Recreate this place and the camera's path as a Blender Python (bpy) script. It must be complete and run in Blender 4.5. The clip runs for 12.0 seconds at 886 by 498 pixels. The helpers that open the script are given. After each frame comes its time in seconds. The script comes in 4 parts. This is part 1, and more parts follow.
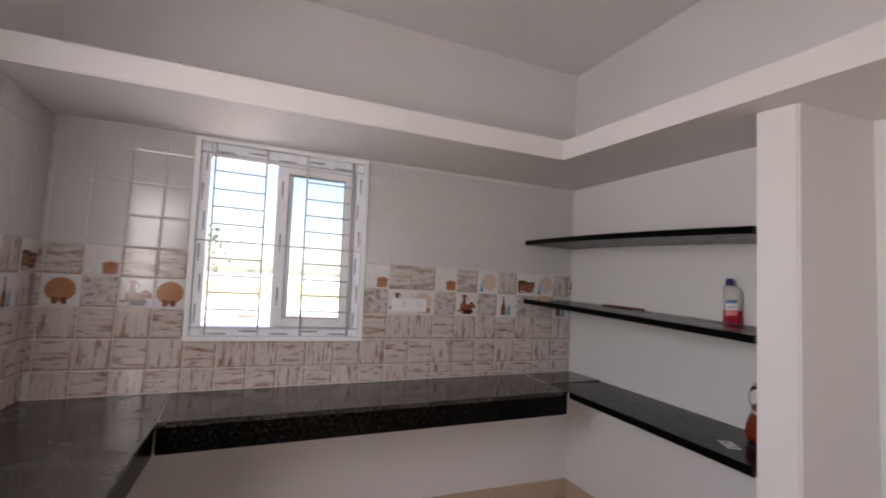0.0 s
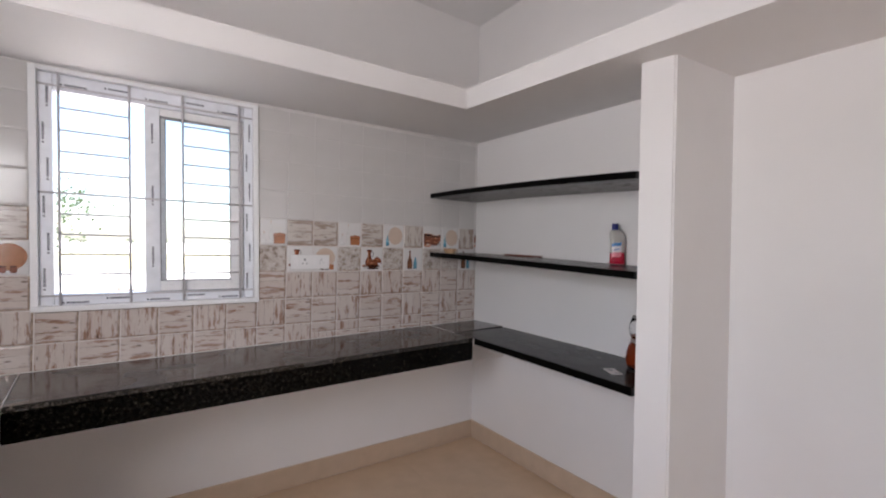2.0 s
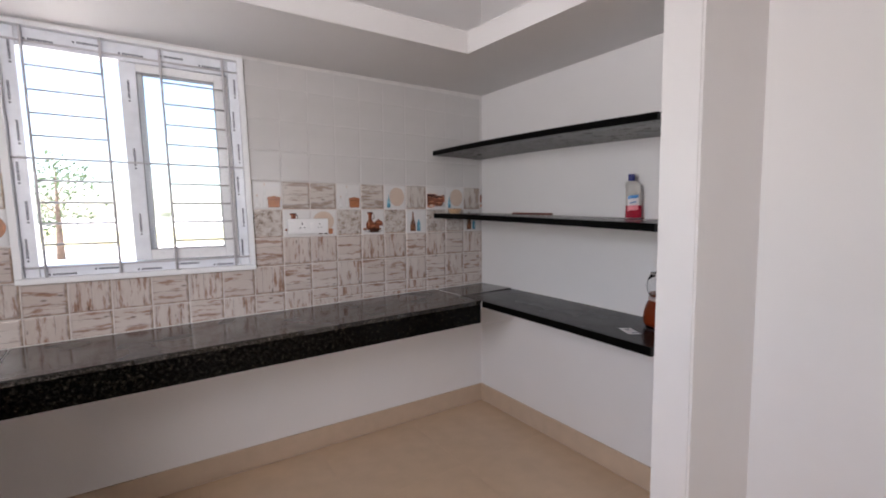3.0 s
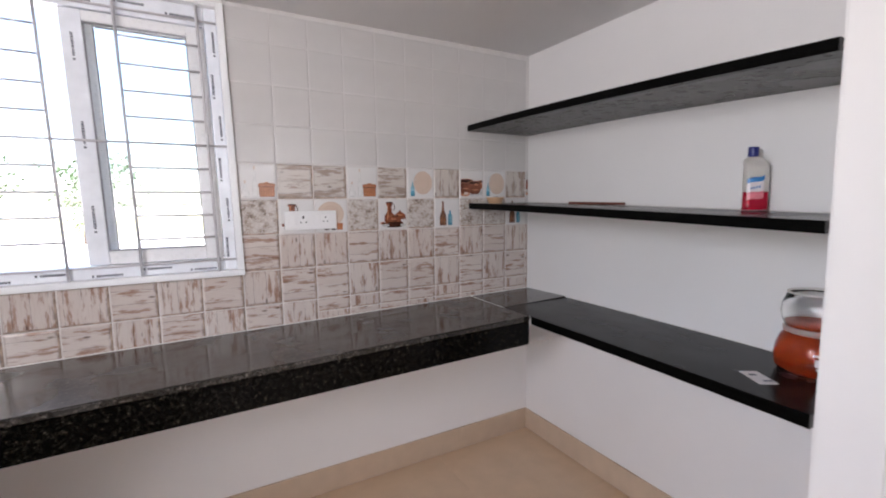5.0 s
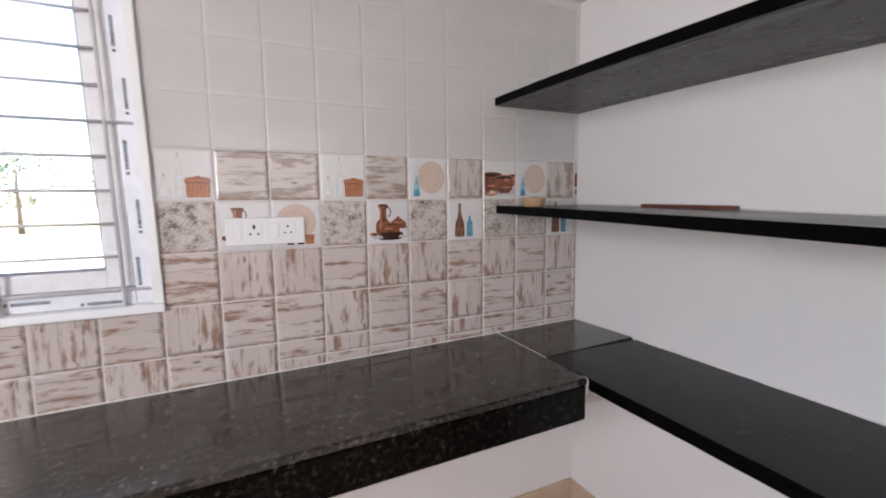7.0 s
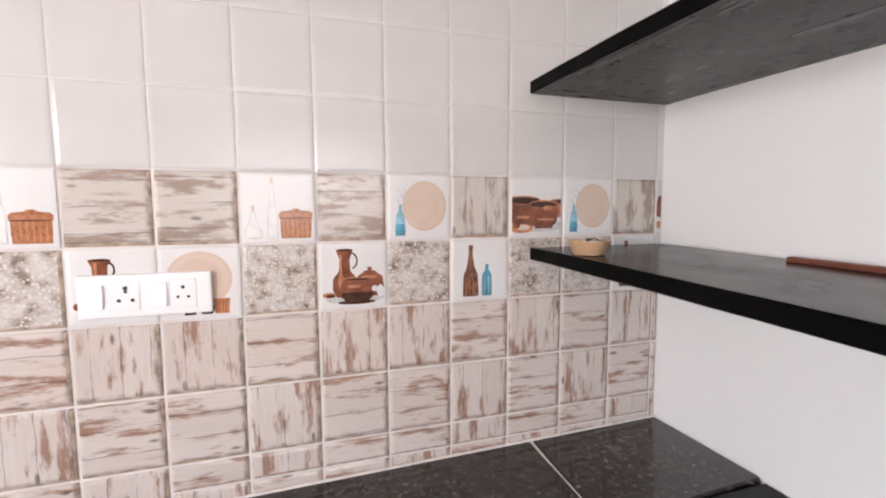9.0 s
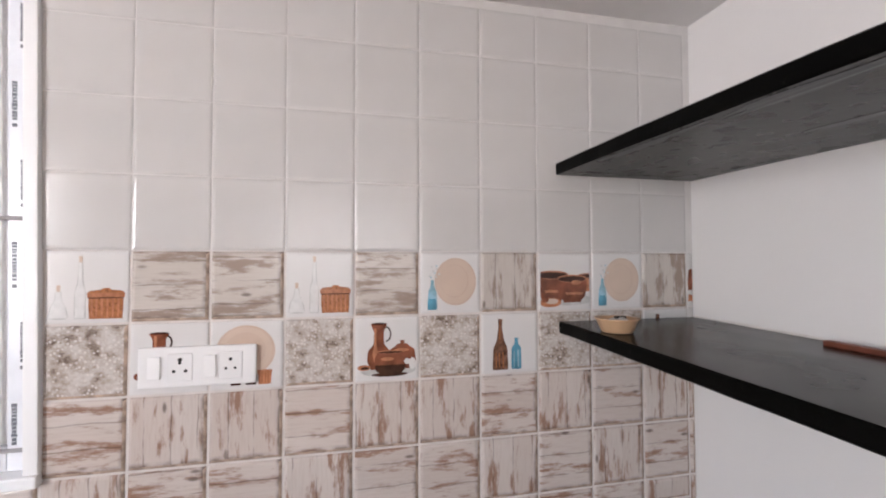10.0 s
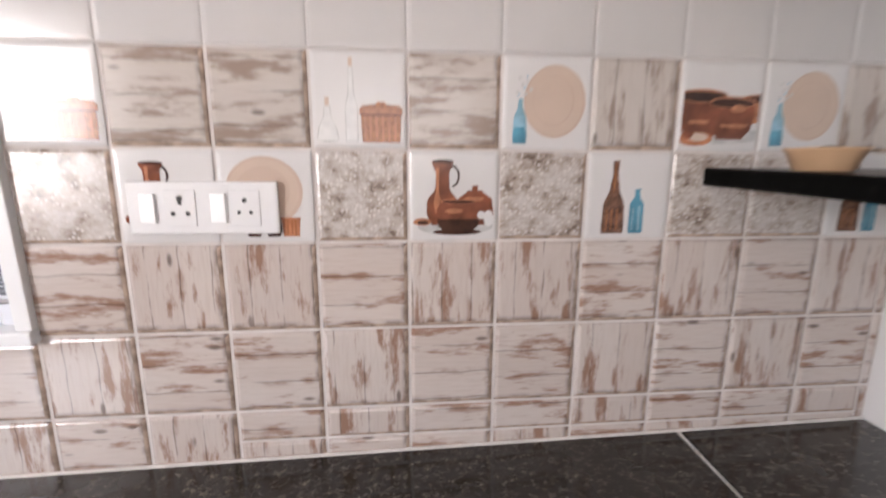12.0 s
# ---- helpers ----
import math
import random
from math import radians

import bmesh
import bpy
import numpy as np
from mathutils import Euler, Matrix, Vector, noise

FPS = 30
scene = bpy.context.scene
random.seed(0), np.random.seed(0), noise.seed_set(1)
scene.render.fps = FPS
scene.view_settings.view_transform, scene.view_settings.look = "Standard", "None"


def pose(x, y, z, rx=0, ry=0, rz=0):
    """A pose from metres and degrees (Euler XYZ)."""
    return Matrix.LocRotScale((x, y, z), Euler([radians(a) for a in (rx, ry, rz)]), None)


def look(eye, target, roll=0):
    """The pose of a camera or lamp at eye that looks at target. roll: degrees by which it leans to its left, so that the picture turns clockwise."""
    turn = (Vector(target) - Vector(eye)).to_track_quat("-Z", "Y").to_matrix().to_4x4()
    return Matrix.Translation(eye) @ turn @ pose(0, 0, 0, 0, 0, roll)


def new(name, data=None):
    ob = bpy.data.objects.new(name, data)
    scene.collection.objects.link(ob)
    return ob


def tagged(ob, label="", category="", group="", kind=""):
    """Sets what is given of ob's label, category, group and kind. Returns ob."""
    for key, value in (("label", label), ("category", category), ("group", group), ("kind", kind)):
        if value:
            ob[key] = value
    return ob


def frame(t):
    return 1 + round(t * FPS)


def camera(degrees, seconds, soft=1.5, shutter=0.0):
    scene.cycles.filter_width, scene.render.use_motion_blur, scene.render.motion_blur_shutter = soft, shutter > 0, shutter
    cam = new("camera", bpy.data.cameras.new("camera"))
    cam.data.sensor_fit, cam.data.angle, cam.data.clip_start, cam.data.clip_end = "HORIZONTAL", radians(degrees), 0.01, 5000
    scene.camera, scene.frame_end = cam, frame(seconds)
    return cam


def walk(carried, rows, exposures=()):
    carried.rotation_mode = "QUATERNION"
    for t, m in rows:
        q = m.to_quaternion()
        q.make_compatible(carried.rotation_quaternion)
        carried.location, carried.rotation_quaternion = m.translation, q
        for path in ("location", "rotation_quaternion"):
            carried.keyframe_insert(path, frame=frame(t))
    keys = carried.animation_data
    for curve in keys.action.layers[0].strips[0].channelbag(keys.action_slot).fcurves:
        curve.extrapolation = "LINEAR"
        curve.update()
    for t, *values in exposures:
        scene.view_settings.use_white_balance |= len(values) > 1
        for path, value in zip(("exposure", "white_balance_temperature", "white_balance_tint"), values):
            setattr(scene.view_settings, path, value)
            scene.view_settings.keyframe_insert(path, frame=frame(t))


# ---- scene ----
cam = camera(90.6, 12.0, soft=1.9, shutter=0.5)
PATH = [
    (0, (0.034, 0.025, 1.427), (0.792, 1.87, 1.58), 3.1),
    (0.5, (0.047, 0.03, 1.43), (0.964, 1.799, 1.609), 3.0),
    (1, (0.057, 0.037, 1.422), (1.092, 1.74, 1.585), 2.6),
    (1.5, (0.071, 0.049, 1.4), (1.172, 1.717, 1.492), 2.0),
    (2, (0.082, 0.068, 1.374), (1.213, 1.718, 1.371), 1.2),
    (2.5, (0.122, 0.103, 1.349), (1.246, 1.755, 1.257), 0.3),
    (3, (0.168, 0.167, 1.336), (1.269, 1.83, 1.18), -0.5),
    (5, (0.453, 0.628, 1.348), (1.419, 2.366, 1.139), -0.7),
    (5.5, (0.535, 0.73, 1.351), (1.442, 2.501, 1.145), -0.9),
    (6, (0.635, 0.872, 1.366), (1.499, 2.665, 1.164), -1.0),
    (6.5, (0.728, 0.999, 1.362), (1.561, 2.806, 1.159), -0.9),
    (7, (0.803, 1.156, 1.358), (1.649, 2.956, 1.149), -0.7),
    (9, (1.178, 1.627, 1.437), (1.772, 3.529, 1.264), -0.3),
    (9.5, (1.184, 1.611, 1.465), (1.691, 3.545, 1.412), -0.3),
    (10, (1.173, 1.58, 1.492), (1.621, 3.528, 1.557), -0.1),
    (10.5, (1.182, 1.576, 1.487), (1.568, 3.536, 1.593), -0.3),
    (11, (1.194, 1.623, 1.456), (1.517, 3.597, 1.46), -0.7),
    (11.5, (1.193, 1.725, 1.402), (1.467, 3.701, 1.257), -0.4),
    (12, (1.191, 1.876, 1.35), (1.371, 3.831, 0.967), 0.3),
]
walk(cam, [(t, look(eye, target, roll)) for t, eye, target, roll in PATH], [(0, 1.4, 6650, 16), (1, 1.62, 6400, 14), (2.5, 1.8, 6350, 14), (5, 2.2, 6250, 14), (7, 2.36, 6300, 14), (9, 3.05, 6450, 14), (9.8, 2.7, 6400, 14), (10.5, 2.42, 6350, 14), (11.2, 2.38, 6350, 15), (11.6, 2.42, 6450, 15), (12, 2.7, 6550, 15)])

# world, sun, large lights
world = bpy.data.worlds.new("world")
scene.world = world
world.use_nodes = True
wn = world.node_tree
sky = wn.nodes.new("ShaderNodeTexSky")
sky.sky_type, sky.sun_disc = "NISHITA", False
SUN_UP, SUN_TURN = 70.0, 263.0
sky.sun_elevation, sky.sun_rotation = radians(SUN_UP), radians(SUN_TURN)
wn.links.new(sky.outputs[0], wn.nodes["Background"].inputs[0])
wn.nodes["Background"].inputs[1].default_value = 0.15
sky.dust_density, sky.air_density = 1.2, 1.0
sun = new("sun", bpy.data.lights.new("sun", "SUN"))
sun.data.energy, sun.data.angle, sun.data.color = 5.0, radians(0.5), (1.0, 0.97, 0.93)
su, st = radians(SUN_UP), radians(SUN_TURN)
sun.matrix_basis = look((math.sin(st) * 30 * math.cos(su), math.cos(st) * 30 * math.cos(su), 30 * math.sin(su)), (0, 0, 0))


def area_lamp(name, m, w, h, power, colour):
    """An area lamp: daylight in the window opening, and the added fill light."""
    lamp = new(name, bpy.data.lights.new(name, "AREA"))
    lamp.data.shape, lamp.data.size, lamp.data.size_y = "RECTANGLE", w, h
    lamp.data.energy, lamp.data.color = power, colour
    lamp.matrix_basis = m
    return lamp


area_lamp("west_window_daylight", look((-1.10, 0.59, 1.59), (1.0, 2.2, 0.3)), 0.96, 1.04, 10.0, (1.0, 0.985, 0.97))
# fill lamp added behind the room; the wall there has no opening
area_lamp("hall_daylight", look((1.0, -3.95, 1.36), (1.2, 0, 0.4)), 3.8, 2.6, 16.0, (1.0, 0.98, 0.96))


# materials
def mat(name, base, rough=0.5, metal=0.0, vary=0.08, scale=6.0, bump=0.05, bump_scale=60.0, coat=0.0, spec=0.5):
    """A plain surface with stains at one scale and grain at another."""
    m = bpy.data.materials.new(name)
    m.use_nodes = True
    n, l = m.node_tree.nodes, m.node_tree.links
    b = n["Principled BSDF"]
    co = n.new("ShaderNodeTexCoord")
    big, fine = n.new("ShaderNodeTexNoise"), n.new("ShaderNodeTexNoise")
    big.inputs["Scale"].default_value, big.inputs["Detail"].default_value = scale, 5
    fine.inputs["Scale"].default_value, fine.inputs["Detail"].default_value = bump_scale, 4
    l.new(co.outputs["Object"], big.inputs["Vector"])
    l.new(co.outputs["Object"], fine.inputs["Vector"])
    ramp = n.new("ShaderNodeValToRGB")
    ramp.color_ramp.elements[0].position, ramp.color_ramp.elements[1].position = 0.3, 0.7
    ramp.color_ramp.elements[0].color = (*[c * (1 - vary) for c in base], 1)
    ramp.color_ramp.elements[1].color = (*[min(1, c * (1 + vary)) for c in base], 1)
    l.new(big.outputs["Fac"], ramp.inputs["Fac"])
    l.new(ramp.outputs["Color"], b.inputs["Base Color"])
    mr = n.new("ShaderNodeMapRange")
    mr.inputs["To Min"].default_value, mr.inputs["To Max"].default_value = rough * 0.85, min(1, rough * 1.15)
    l.new(fine.outputs["Fac"], mr.inputs["Value"])
    l.new(mr.outputs["Result"], b.inputs["Roughness"])
    bp = n.new("ShaderNodeBump")
    bp.inputs["Strength"].default_value, bp.inputs["Distance"].default_value = bump, 0.004
    l.new(fine.outputs["Fac"], bp.inputs["Height"])
    l.new(bp.outputs["Normal"], b.inputs["Normal"])
    b.inputs["Metallic"].default_value = metal
    b.inputs["Coat Weight"].default_value = coat
    b.inputs["Specular IOR Level"].default_value = spec
    return m


def ramp_of(n, stops):
    r = n.new("ShaderNodeValToRGB")
    e = r.color_ramp.elements
    while len(e) < len(stops):
        e.new(0.5)
    for el, (p, c) in zip(e, stops):
        el.position, el.color = p, (*c, 1)
    return r


def math_node(n, l, op, a, b=None, c=None):
    m = n.new("ShaderNodeMath")
    m.operation = op
    for k, v in enumerate((a, b, c)):
        if v is None:
            continue
        if isinstance(v, (int, float)):
            m.inputs[k].default_value = v
        else:
            l.new(v, m.inputs[k])
    return m.outputs[0]


def steps(n, l, value, lo, hi, to_lo=0.0, to_hi=1.0):
    m = n.new("ShaderNodeMapRange")
    m.interpolation_type = "SMOOTHSTEP"
    for name, v in (("From Min", lo), ("From Max", hi), ("To Min", to_lo), ("To Max", to_hi)):
        m.inputs[name].default_value = v
    l.new(value, m.inputs["Value"])
    return m.outputs["Result"]


def noise_at(n, l, u, v, w, su, sv, detail=3.0, rough=0.55):
    """Noise over the tile, drawn out along the grain; w sets each tile apart."""
    c, t = n.new("ShaderNodeCombineXYZ"), n.new("ShaderNodeTexNoise")
    l.new(math_node(n, l, "MULTIPLY", u, su), c.inputs[0])
    l.new(math_node(n, l, "MULTIPLY", v, sv), c.inputs[1])
    l.new(w, c.inputs[2])
    t.inputs["Scale"].default_value, t.inputs["Detail"].default_value, t.inputs["Roughness"].default_value = 1.0, detail, rough
    l.new(c.outputs[0], t.inputs["Vector"])
    return t.outputs["Fac"], c.outputs[0]


def blend(n, l, fac, a, b, mode="MIX"):
    mx = n.new("ShaderNodeMix")
    mx.data_type, mx.blend_type = "RGBA", mode
    for name, v in (("Factor", fac), ("A", a), ("B", b)):
        if isinstance(v, (int, float)):
            mx.inputs[name].default_value = v
        elif isinstance(v, tuple):
            mx.inputs[name].default_value = (*v, 1)
        else:
            l.new(v, mx.inputs[name])
    return mx.outputs["Result"]


def wood_tile(name, upright, pale, mid, dark, more):
    """Glazed tile printed with three or four whitewashed boards, brown wear and knots."""
    m = bpy.data.materials.new(name)
    m.use_nodes = True
    n, l = m.node_tree.nodes, m.node_tree.links
    b = n["Principled BSDF"]
    co, info, sep = n.new("ShaderNodeTexCoord"), n.new("ShaderNodeObjectInfo"), n.new("ShaderNodeSeparateXYZ")
    l.new(co.outputs["Object"], sep.inputs[0])
    u, v = (sep.outputs["Z"], sep.outputs["X"]) if upright else (sep.outputs["X"], sep.outputs["Z"])
    r = math_node(n, l, "MULTIPLY", info.outputs["Random"], 61.0)
    sway, _ = noise_at(n, l, u, v, r, 14.0, 5.0, 2.0)
    w = math_node(n, l, "ADD", math_node(n, l, "MULTIPLY_ADD", sway, 0.009, 0.5), v)
    w = math_node(n, l, "MULTIPLY_ADD", r, 0.013, w)
    edge = math_node(n, l, "PINGPONG", w, 0.025)
    board = math_node(n, l, "FLOOR", math_node(n, l, "DIVIDE", w, 0.05))
    tone = n.new("ShaderNodeTexWhiteNoise")
    tone.noise_dimensions = "2D"
    cv = n.new("ShaderNodeCombineXYZ")
    l.new(board, cv.inputs[0])
    l.new(r, cv.inputs[1])
    l.new(cv.outputs[0], tone.inputs["Vector"])
    # boards of slightly different tone, with fine grain
    grain, _ = noise_at(n, l, u, v, r, 22.0, 240.0, 3.0, 0.6)
    col = blend(n, l, steps(n, l, grain, 0.40, 0.7, 0.0, 0.26), pale, tuple(0.55 * p + 0.45 * q for p, q in zip(pale, mid)))
    col = blend(n, l, math_node(n, l, "MULTIPLY", tone.outputs["Value"], 0.16), col, mid)
    # worn brown patches, drawn out along the boards
    wear, _ = noise_at(n, l, u, v, math_node(n, l, "ADD", r, 7.3), 8.0, 34.0, 6.0, 0.66)
    col = blend(n, l, steps(n, l, wear, 0.515 - more, 0.645 - more, 0.0, 0.92), col, mid)
    # soft brown towards the joints between boards, and the broken dark joint itself
    broken, _ = noise_at(n, l, u, v, math_node(n, l, "ADD", r, 19.1), 13.0, 30.0, 3.0, 0.55)
    soft = math_node(n, l, "MULTIPLY", steps(n, l, edge, 0.0, 0.012, 0.8, 0.0), steps(n, l, broken, 0.52, 0.66))
    col = blend(n, l, soft, col, mid)
    line = math_node(n, l, "MULTIPLY", steps(n, l, edge, 0.0003, 0.0020, 0.55, 0.0), steps(n, l, broken, 0.36, 0.54))
    col = blend(n, l, line, col, dark)
    # knots
    _, kvec = noise_at(n, l, u, v, math_node(n, l, "ADD", r, 3.7), 19.0, 52.0)
    k = n.new("ShaderNodeTexVoronoi")
    k.inputs["Scale"].default_value = 1.0
    l.new(kvec, k.inputs["Vector"])
    ks = n.new("ShaderNodeSeparateColor")
    l.new(k.outputs["Color"], ks.inputs[0])
    knot = math_node(n, l, "MULTIPLY", steps(n, l, k.outputs["Distance"], 0.10, 0.30, 0.7, 0.0), steps(n, l, ks.outputs[0], 0.88, 0.92))
    col = blend(n, l, knot, col, dark)
    # dark smudges along the lower and right borders
    low = math_node(n, l, "MAXIMUM", sep.outputs["X"], math_node(n, l, "MULTIPLY", sep.outputs["Z"], -1.0))
    smudge, _ = noise_at(n, l, sep.outputs["X"], sep.outputs["Z"], math_node(n, l, "ADD", r, 31.0), 30.0, 30.0, 4.0)
    rim = math_node(n, l, "MULTIPLY", steps(n, l, low, 0.056, 0.071), steps(n, l, smudge, 0.36, 0.60, 0.10, 0.9))
    col = blend(n, l, rim, col, tuple(0.2 * p + 0.6 * q for p, q in zip(mid, dark)))
    l.new(col, b.inputs["Base Color"])
    b.inputs["Roughness"].default_value = 0.15
    wave, _ = noise_at(n, l, u, v, r, 16.0, 16.0, 2.0)
    bp = n.new("ShaderNodeBump")
    bp.inputs["Strength"].default_value, bp.inputs["Distance"].default_value = 0.10, 0.004
    l.new(wave, bp.inputs["Height"])
    l.new(bp.outputs["Normal"], b.inputs["Normal"])
    return m


def pebble_tile(name, pale, mid, dark):
    """Glazed tile printed with pale shell beads over worn brown boards."""
    m = bpy.data.materials.new(name)
    m.use_nodes = True
    n, l = m.node_tree.nodes, m.node_tree.links
    b = n["Principled BSDF"]
    co, info, sep = n.new("ShaderNodeTexCoord"), n.new("ShaderNodeObjectInfo"), n.new("ShaderNodeSeparateXYZ")
    l.new(co.outputs["Object"], sep.inputs[0])
    r = math_node(n, l, "MULTIPLY", info.outputs["Random"], 61.0)
    wear, _ = noise_at(n, l, sep.outputs["X"], sep.outputs["Z"], r, 30.0, 38.0, 6.0, 0.68)
    base = ramp_of(n, [(0.36, dark), (0.44, mid), (0.54, tuple(0.9 * p for p in pale)), (0.7, pale)])
    l.new(wear, base.inputs["Fac"])
    fine, vec = noise_at(n, l, sep.outputs["X"], sep.outputs["Z"], r, 135.0, 135.0, 3.0, 0.6)
    col = blend(n, l, steps(n, l, fine, 0.38, 0.58, 0.45, 0.0), base.outputs[0], mid)
    v = n.new("ShaderNodeTexVoronoi")
    v.inputs["Scale"].default_value = 1.0
    l.new(vec, v.inputs["Vector"])
    vs = n.new("ShaderNodeSeparateColor")
    l.new(v.outputs["Color"], vs.inputs[0])
    bead = math_node(n, l, "MULTIPLY", steps(n, l, v.outputs["Distance"], 0.26, 0.42, 0.9, 0.0), steps(n, l, vs.outputs[0], 0.40, 0.5))
    col = blend(n, l, bead, col, tuple(min(1.0, 1.08 * p) for p in pale))
    l.new(col, b.inputs["Base Color"])
    b.inputs["Roughness"].default_value = 0.2
    return m


def granite(name, dark, fleck, bright, rough, dust=0.0, amount=0.5, spec=0.5):
    """Polished black granite with flecks and a thin film of dust."""
    m = bpy.data.materials.new(name)
    m.use_nodes = True
    n, l = m.node_tree.nodes, m.node_tree.links
    b = n["Principled BSDF"]
    co = n.new("ShaderNodeTexCoord")
    v, z, big = n.new("ShaderNodeTexVoronoi"), n.new("ShaderNodeTexNoise"), n.new("ShaderNodeTexNoise")
    v.inputs["Scale"].default_value = 320
    z.inputs["Scale"].default_value, z.inputs["Detail"].default_value, z.inputs["Roughness"].default_value = 62, 7, 0.75
    big.inputs["Scale"].default_value, big.inputs["Detail"].default_value = 5.0, 7
    for t in (v, z, big):
        l.new(co.outputs["Object"], t.inputs["Vector"])
    sep = n.new("ShaderNodeSeparateColor")
    l.new(v.outputs["Color"], sep.inputs[0])
    add = n.new("ShaderNodeMath")
    add.operation = "MULTIPLY_ADD"
    add.inputs[1].default_value = 0.10
    l.new(sep.outputs[0], add.inputs[0])
    l.new(z.outputs["Fac"], add.inputs[2])
    r = ramp_of(n, [(amount, dark), (amount + 0.09, fleck), (amount + 0.2, bright)])
    l.new(add.outputs[0], r.inputs["Fac"])
    mx = n.new("ShaderNodeMix")
    mx.data_type = "RGBA"
    mx.inputs["B"].default_value = (0.33, 0.3, 0.28, 1)
    dr = ramp_of(n, [(0.36, (0.02 * (dust > 0),) * 3), (0.68, (dust, dust, dust))])
    l.new(big.outputs["Fac"], dr.inputs["Fac"])
    l.new(dr.outputs[0], mx.inputs["Factor"])
    l.new(r.outputs[0], mx.inputs["A"])
    l.new(mx.outputs["Result"], b.inputs["Base Color"])
    mr = n.new("ShaderNodeMapRange")
    mr.inputs["From Min"].default_value, mr.inputs["From Max"].default_value = 0.35, 0.75
    mr.inputs["To Min"].default_value, mr.inputs["To Max"].default_value = rough, rough + (0.26 if dust > 0.03 else 0.1) * (dust > 0) + 0.04
    l.new(big.outputs["Fac"], mr.inputs["Value"])
    l.new(mr.outputs["Result"], b.inputs["Roughness"])
    b.inputs["Specular IOR Level"].default_value = spec
    return m


def clear(name, colour, rough=0.02, ior=1.45):
    m = bpy.data.materials.new(name)
    m.use_nodes = True
    b = m.node_tree.nodes["Principled BSDF"]
    b.inputs["Base Color"].default_value = (*colour, 1)
    b.inputs["Transmission Weight"].default_value, b.inputs["Roughness"].default_value, b.inputs["IOR"].default_value = 1, rough, ior
    return m


PLASTER = mat("white_plaster", (0.80, 0.775, 0.765), 0.6, vary=0.02, scale=2.2, bump=0.12, bump_scale=45)
CEIL = mat("ceiling_paint", (0.78, 0.76, 0.75), 0.8, vary=0.02, scale=1.5, bump=0.08, bump_scale=40)
FLOOR = mat("beige_vitrified_tile", (0.62, 0.455, 0.315), 0.22, vary=0.05, scale=9, bump=0.01, bump_scale=20)
SKIRT = mat("beige_skirting_tile", (0.57, 0.435, 0.32), 0.3, vary=0.05, scale=12, bump=0.02)
GROUT = mat("pale_grout", (0.66, 0.61, 0.58), 0.85, vary=0.1, scale=20, bump=0.2, bump_scale=200)
GROUT_FINE = mat("fine_white_grout", (0.66, 0.635, 0.62), 0.7, vary=0.06, scale=20, bump=0.1, bump_scale=200)
CEMENT = mat("white_cement_joint", (0.72, 0.69, 0.66), 0.8, vary=0.1, scale=30, bump=0.2, bump_scale=200)
WHITE_TILE = mat("white_glazed_tile", (0.605, 0.584, 0.572), 0.15, vary=0.025, scale=9, bump=0.06, bump_scale=12)
PRINT_TILE = mat("white_printed_tile", (0.71, 0.69, 0.68), 0.16, vary=0.015, scale=9, bump=0.06, bump_scale=12)
WOOD_H = wood_tile("plank_tile_lying", False, (0.65, 0.58, 0.54), (0.31, 0.175, 0.12), (0.075, 0.042, 0.03), 0.0)
WOOD_V = wood_tile("plank_tile_upright", True, (0.65, 0.58, 0.54), (0.31, 0.175, 0.12), (0.075, 0.042, 0.03), 0.0)
GREY_H = wood_tile("grey_plank_tile_lying", False, (0.62, 0.57, 0.53), (0.32, 0.24, 0.195), (0.11, 0.08, 0.062), 0.04)
GREY_V = wood_tile("grey_plank_tile_upright", True, (0.62, 0.57, 0.53), (0.32, 0.24, 0.195), (0.11, 0.08, 0.062), 0.04)
PEBBLE = pebble_tile("shell_mosaic_tile", (0.65, 0.605, 0.575), (0.43, 0.36, 0.31), (0.16, 0.115, 0.09))
PAINT = mat("white_window_paint", (0.90, 0.90, 0.91), 0.45, vary=0.02, scale=9, bump=0.08, bump_scale=60)
# same stone twice: worktop painted lighter to stand for sheen, front painted darker
GRANITE = granite("shaded_speckled_granite", (0.0012, 0.0011, 0.001), (0.011, 0.0095, 0.007), (0.060, 0.052, 0.038), 0.18, amount=0.555, spec=0.10)
GRANITE_TOP = granite("dusty_lit_speckled_granite", (0.003, 0.0027, 0.0024), (0.036, 0.031, 0.025), (0.15, 0.13, 0.105), 0.10, dust=0.06, amount=0.53, spec=0.5)
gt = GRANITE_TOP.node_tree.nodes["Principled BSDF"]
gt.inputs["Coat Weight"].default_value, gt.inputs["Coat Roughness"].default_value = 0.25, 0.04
SLAB = granite("black_stone_slab", (0.0025, 0.0024, 0.0023), (0.005, 0.0048, 0.0045), (0.014, 0.013, 0.012), 0.20, dust=0.004, amount=0.62, spec=0.16)
SLAB_EDGE = granite("black_sawn_stone_edge", (0.002, 0.0019, 0.0018), (0.004, 0.0038, 0.0035), (0.012, 0.011, 0.010), 0.30, amount=0.60, spec=0.04)
SLAB_RAW = mat("black_stone_underside", (0.024, 0.0225, 0.0195), 0.28, vary=0.7, scale=3, bump=0.1, bump_scale=25)
SLAB_RAW.node_tree.nodes["Principled BSDF"].inputs["Specular IOR Level"].default_value = 0.15
BROWN_EDGE = mat("brown_tile_edge", (0.46, 0.35, 0.28), 0.25, vary=0.45, scale=40, bump=0.0)
BLACK_PATCH = mat("black_slab_patch", (0.002, 0.0019, 0.0018), 0.3, vary=0.3, scale=30)
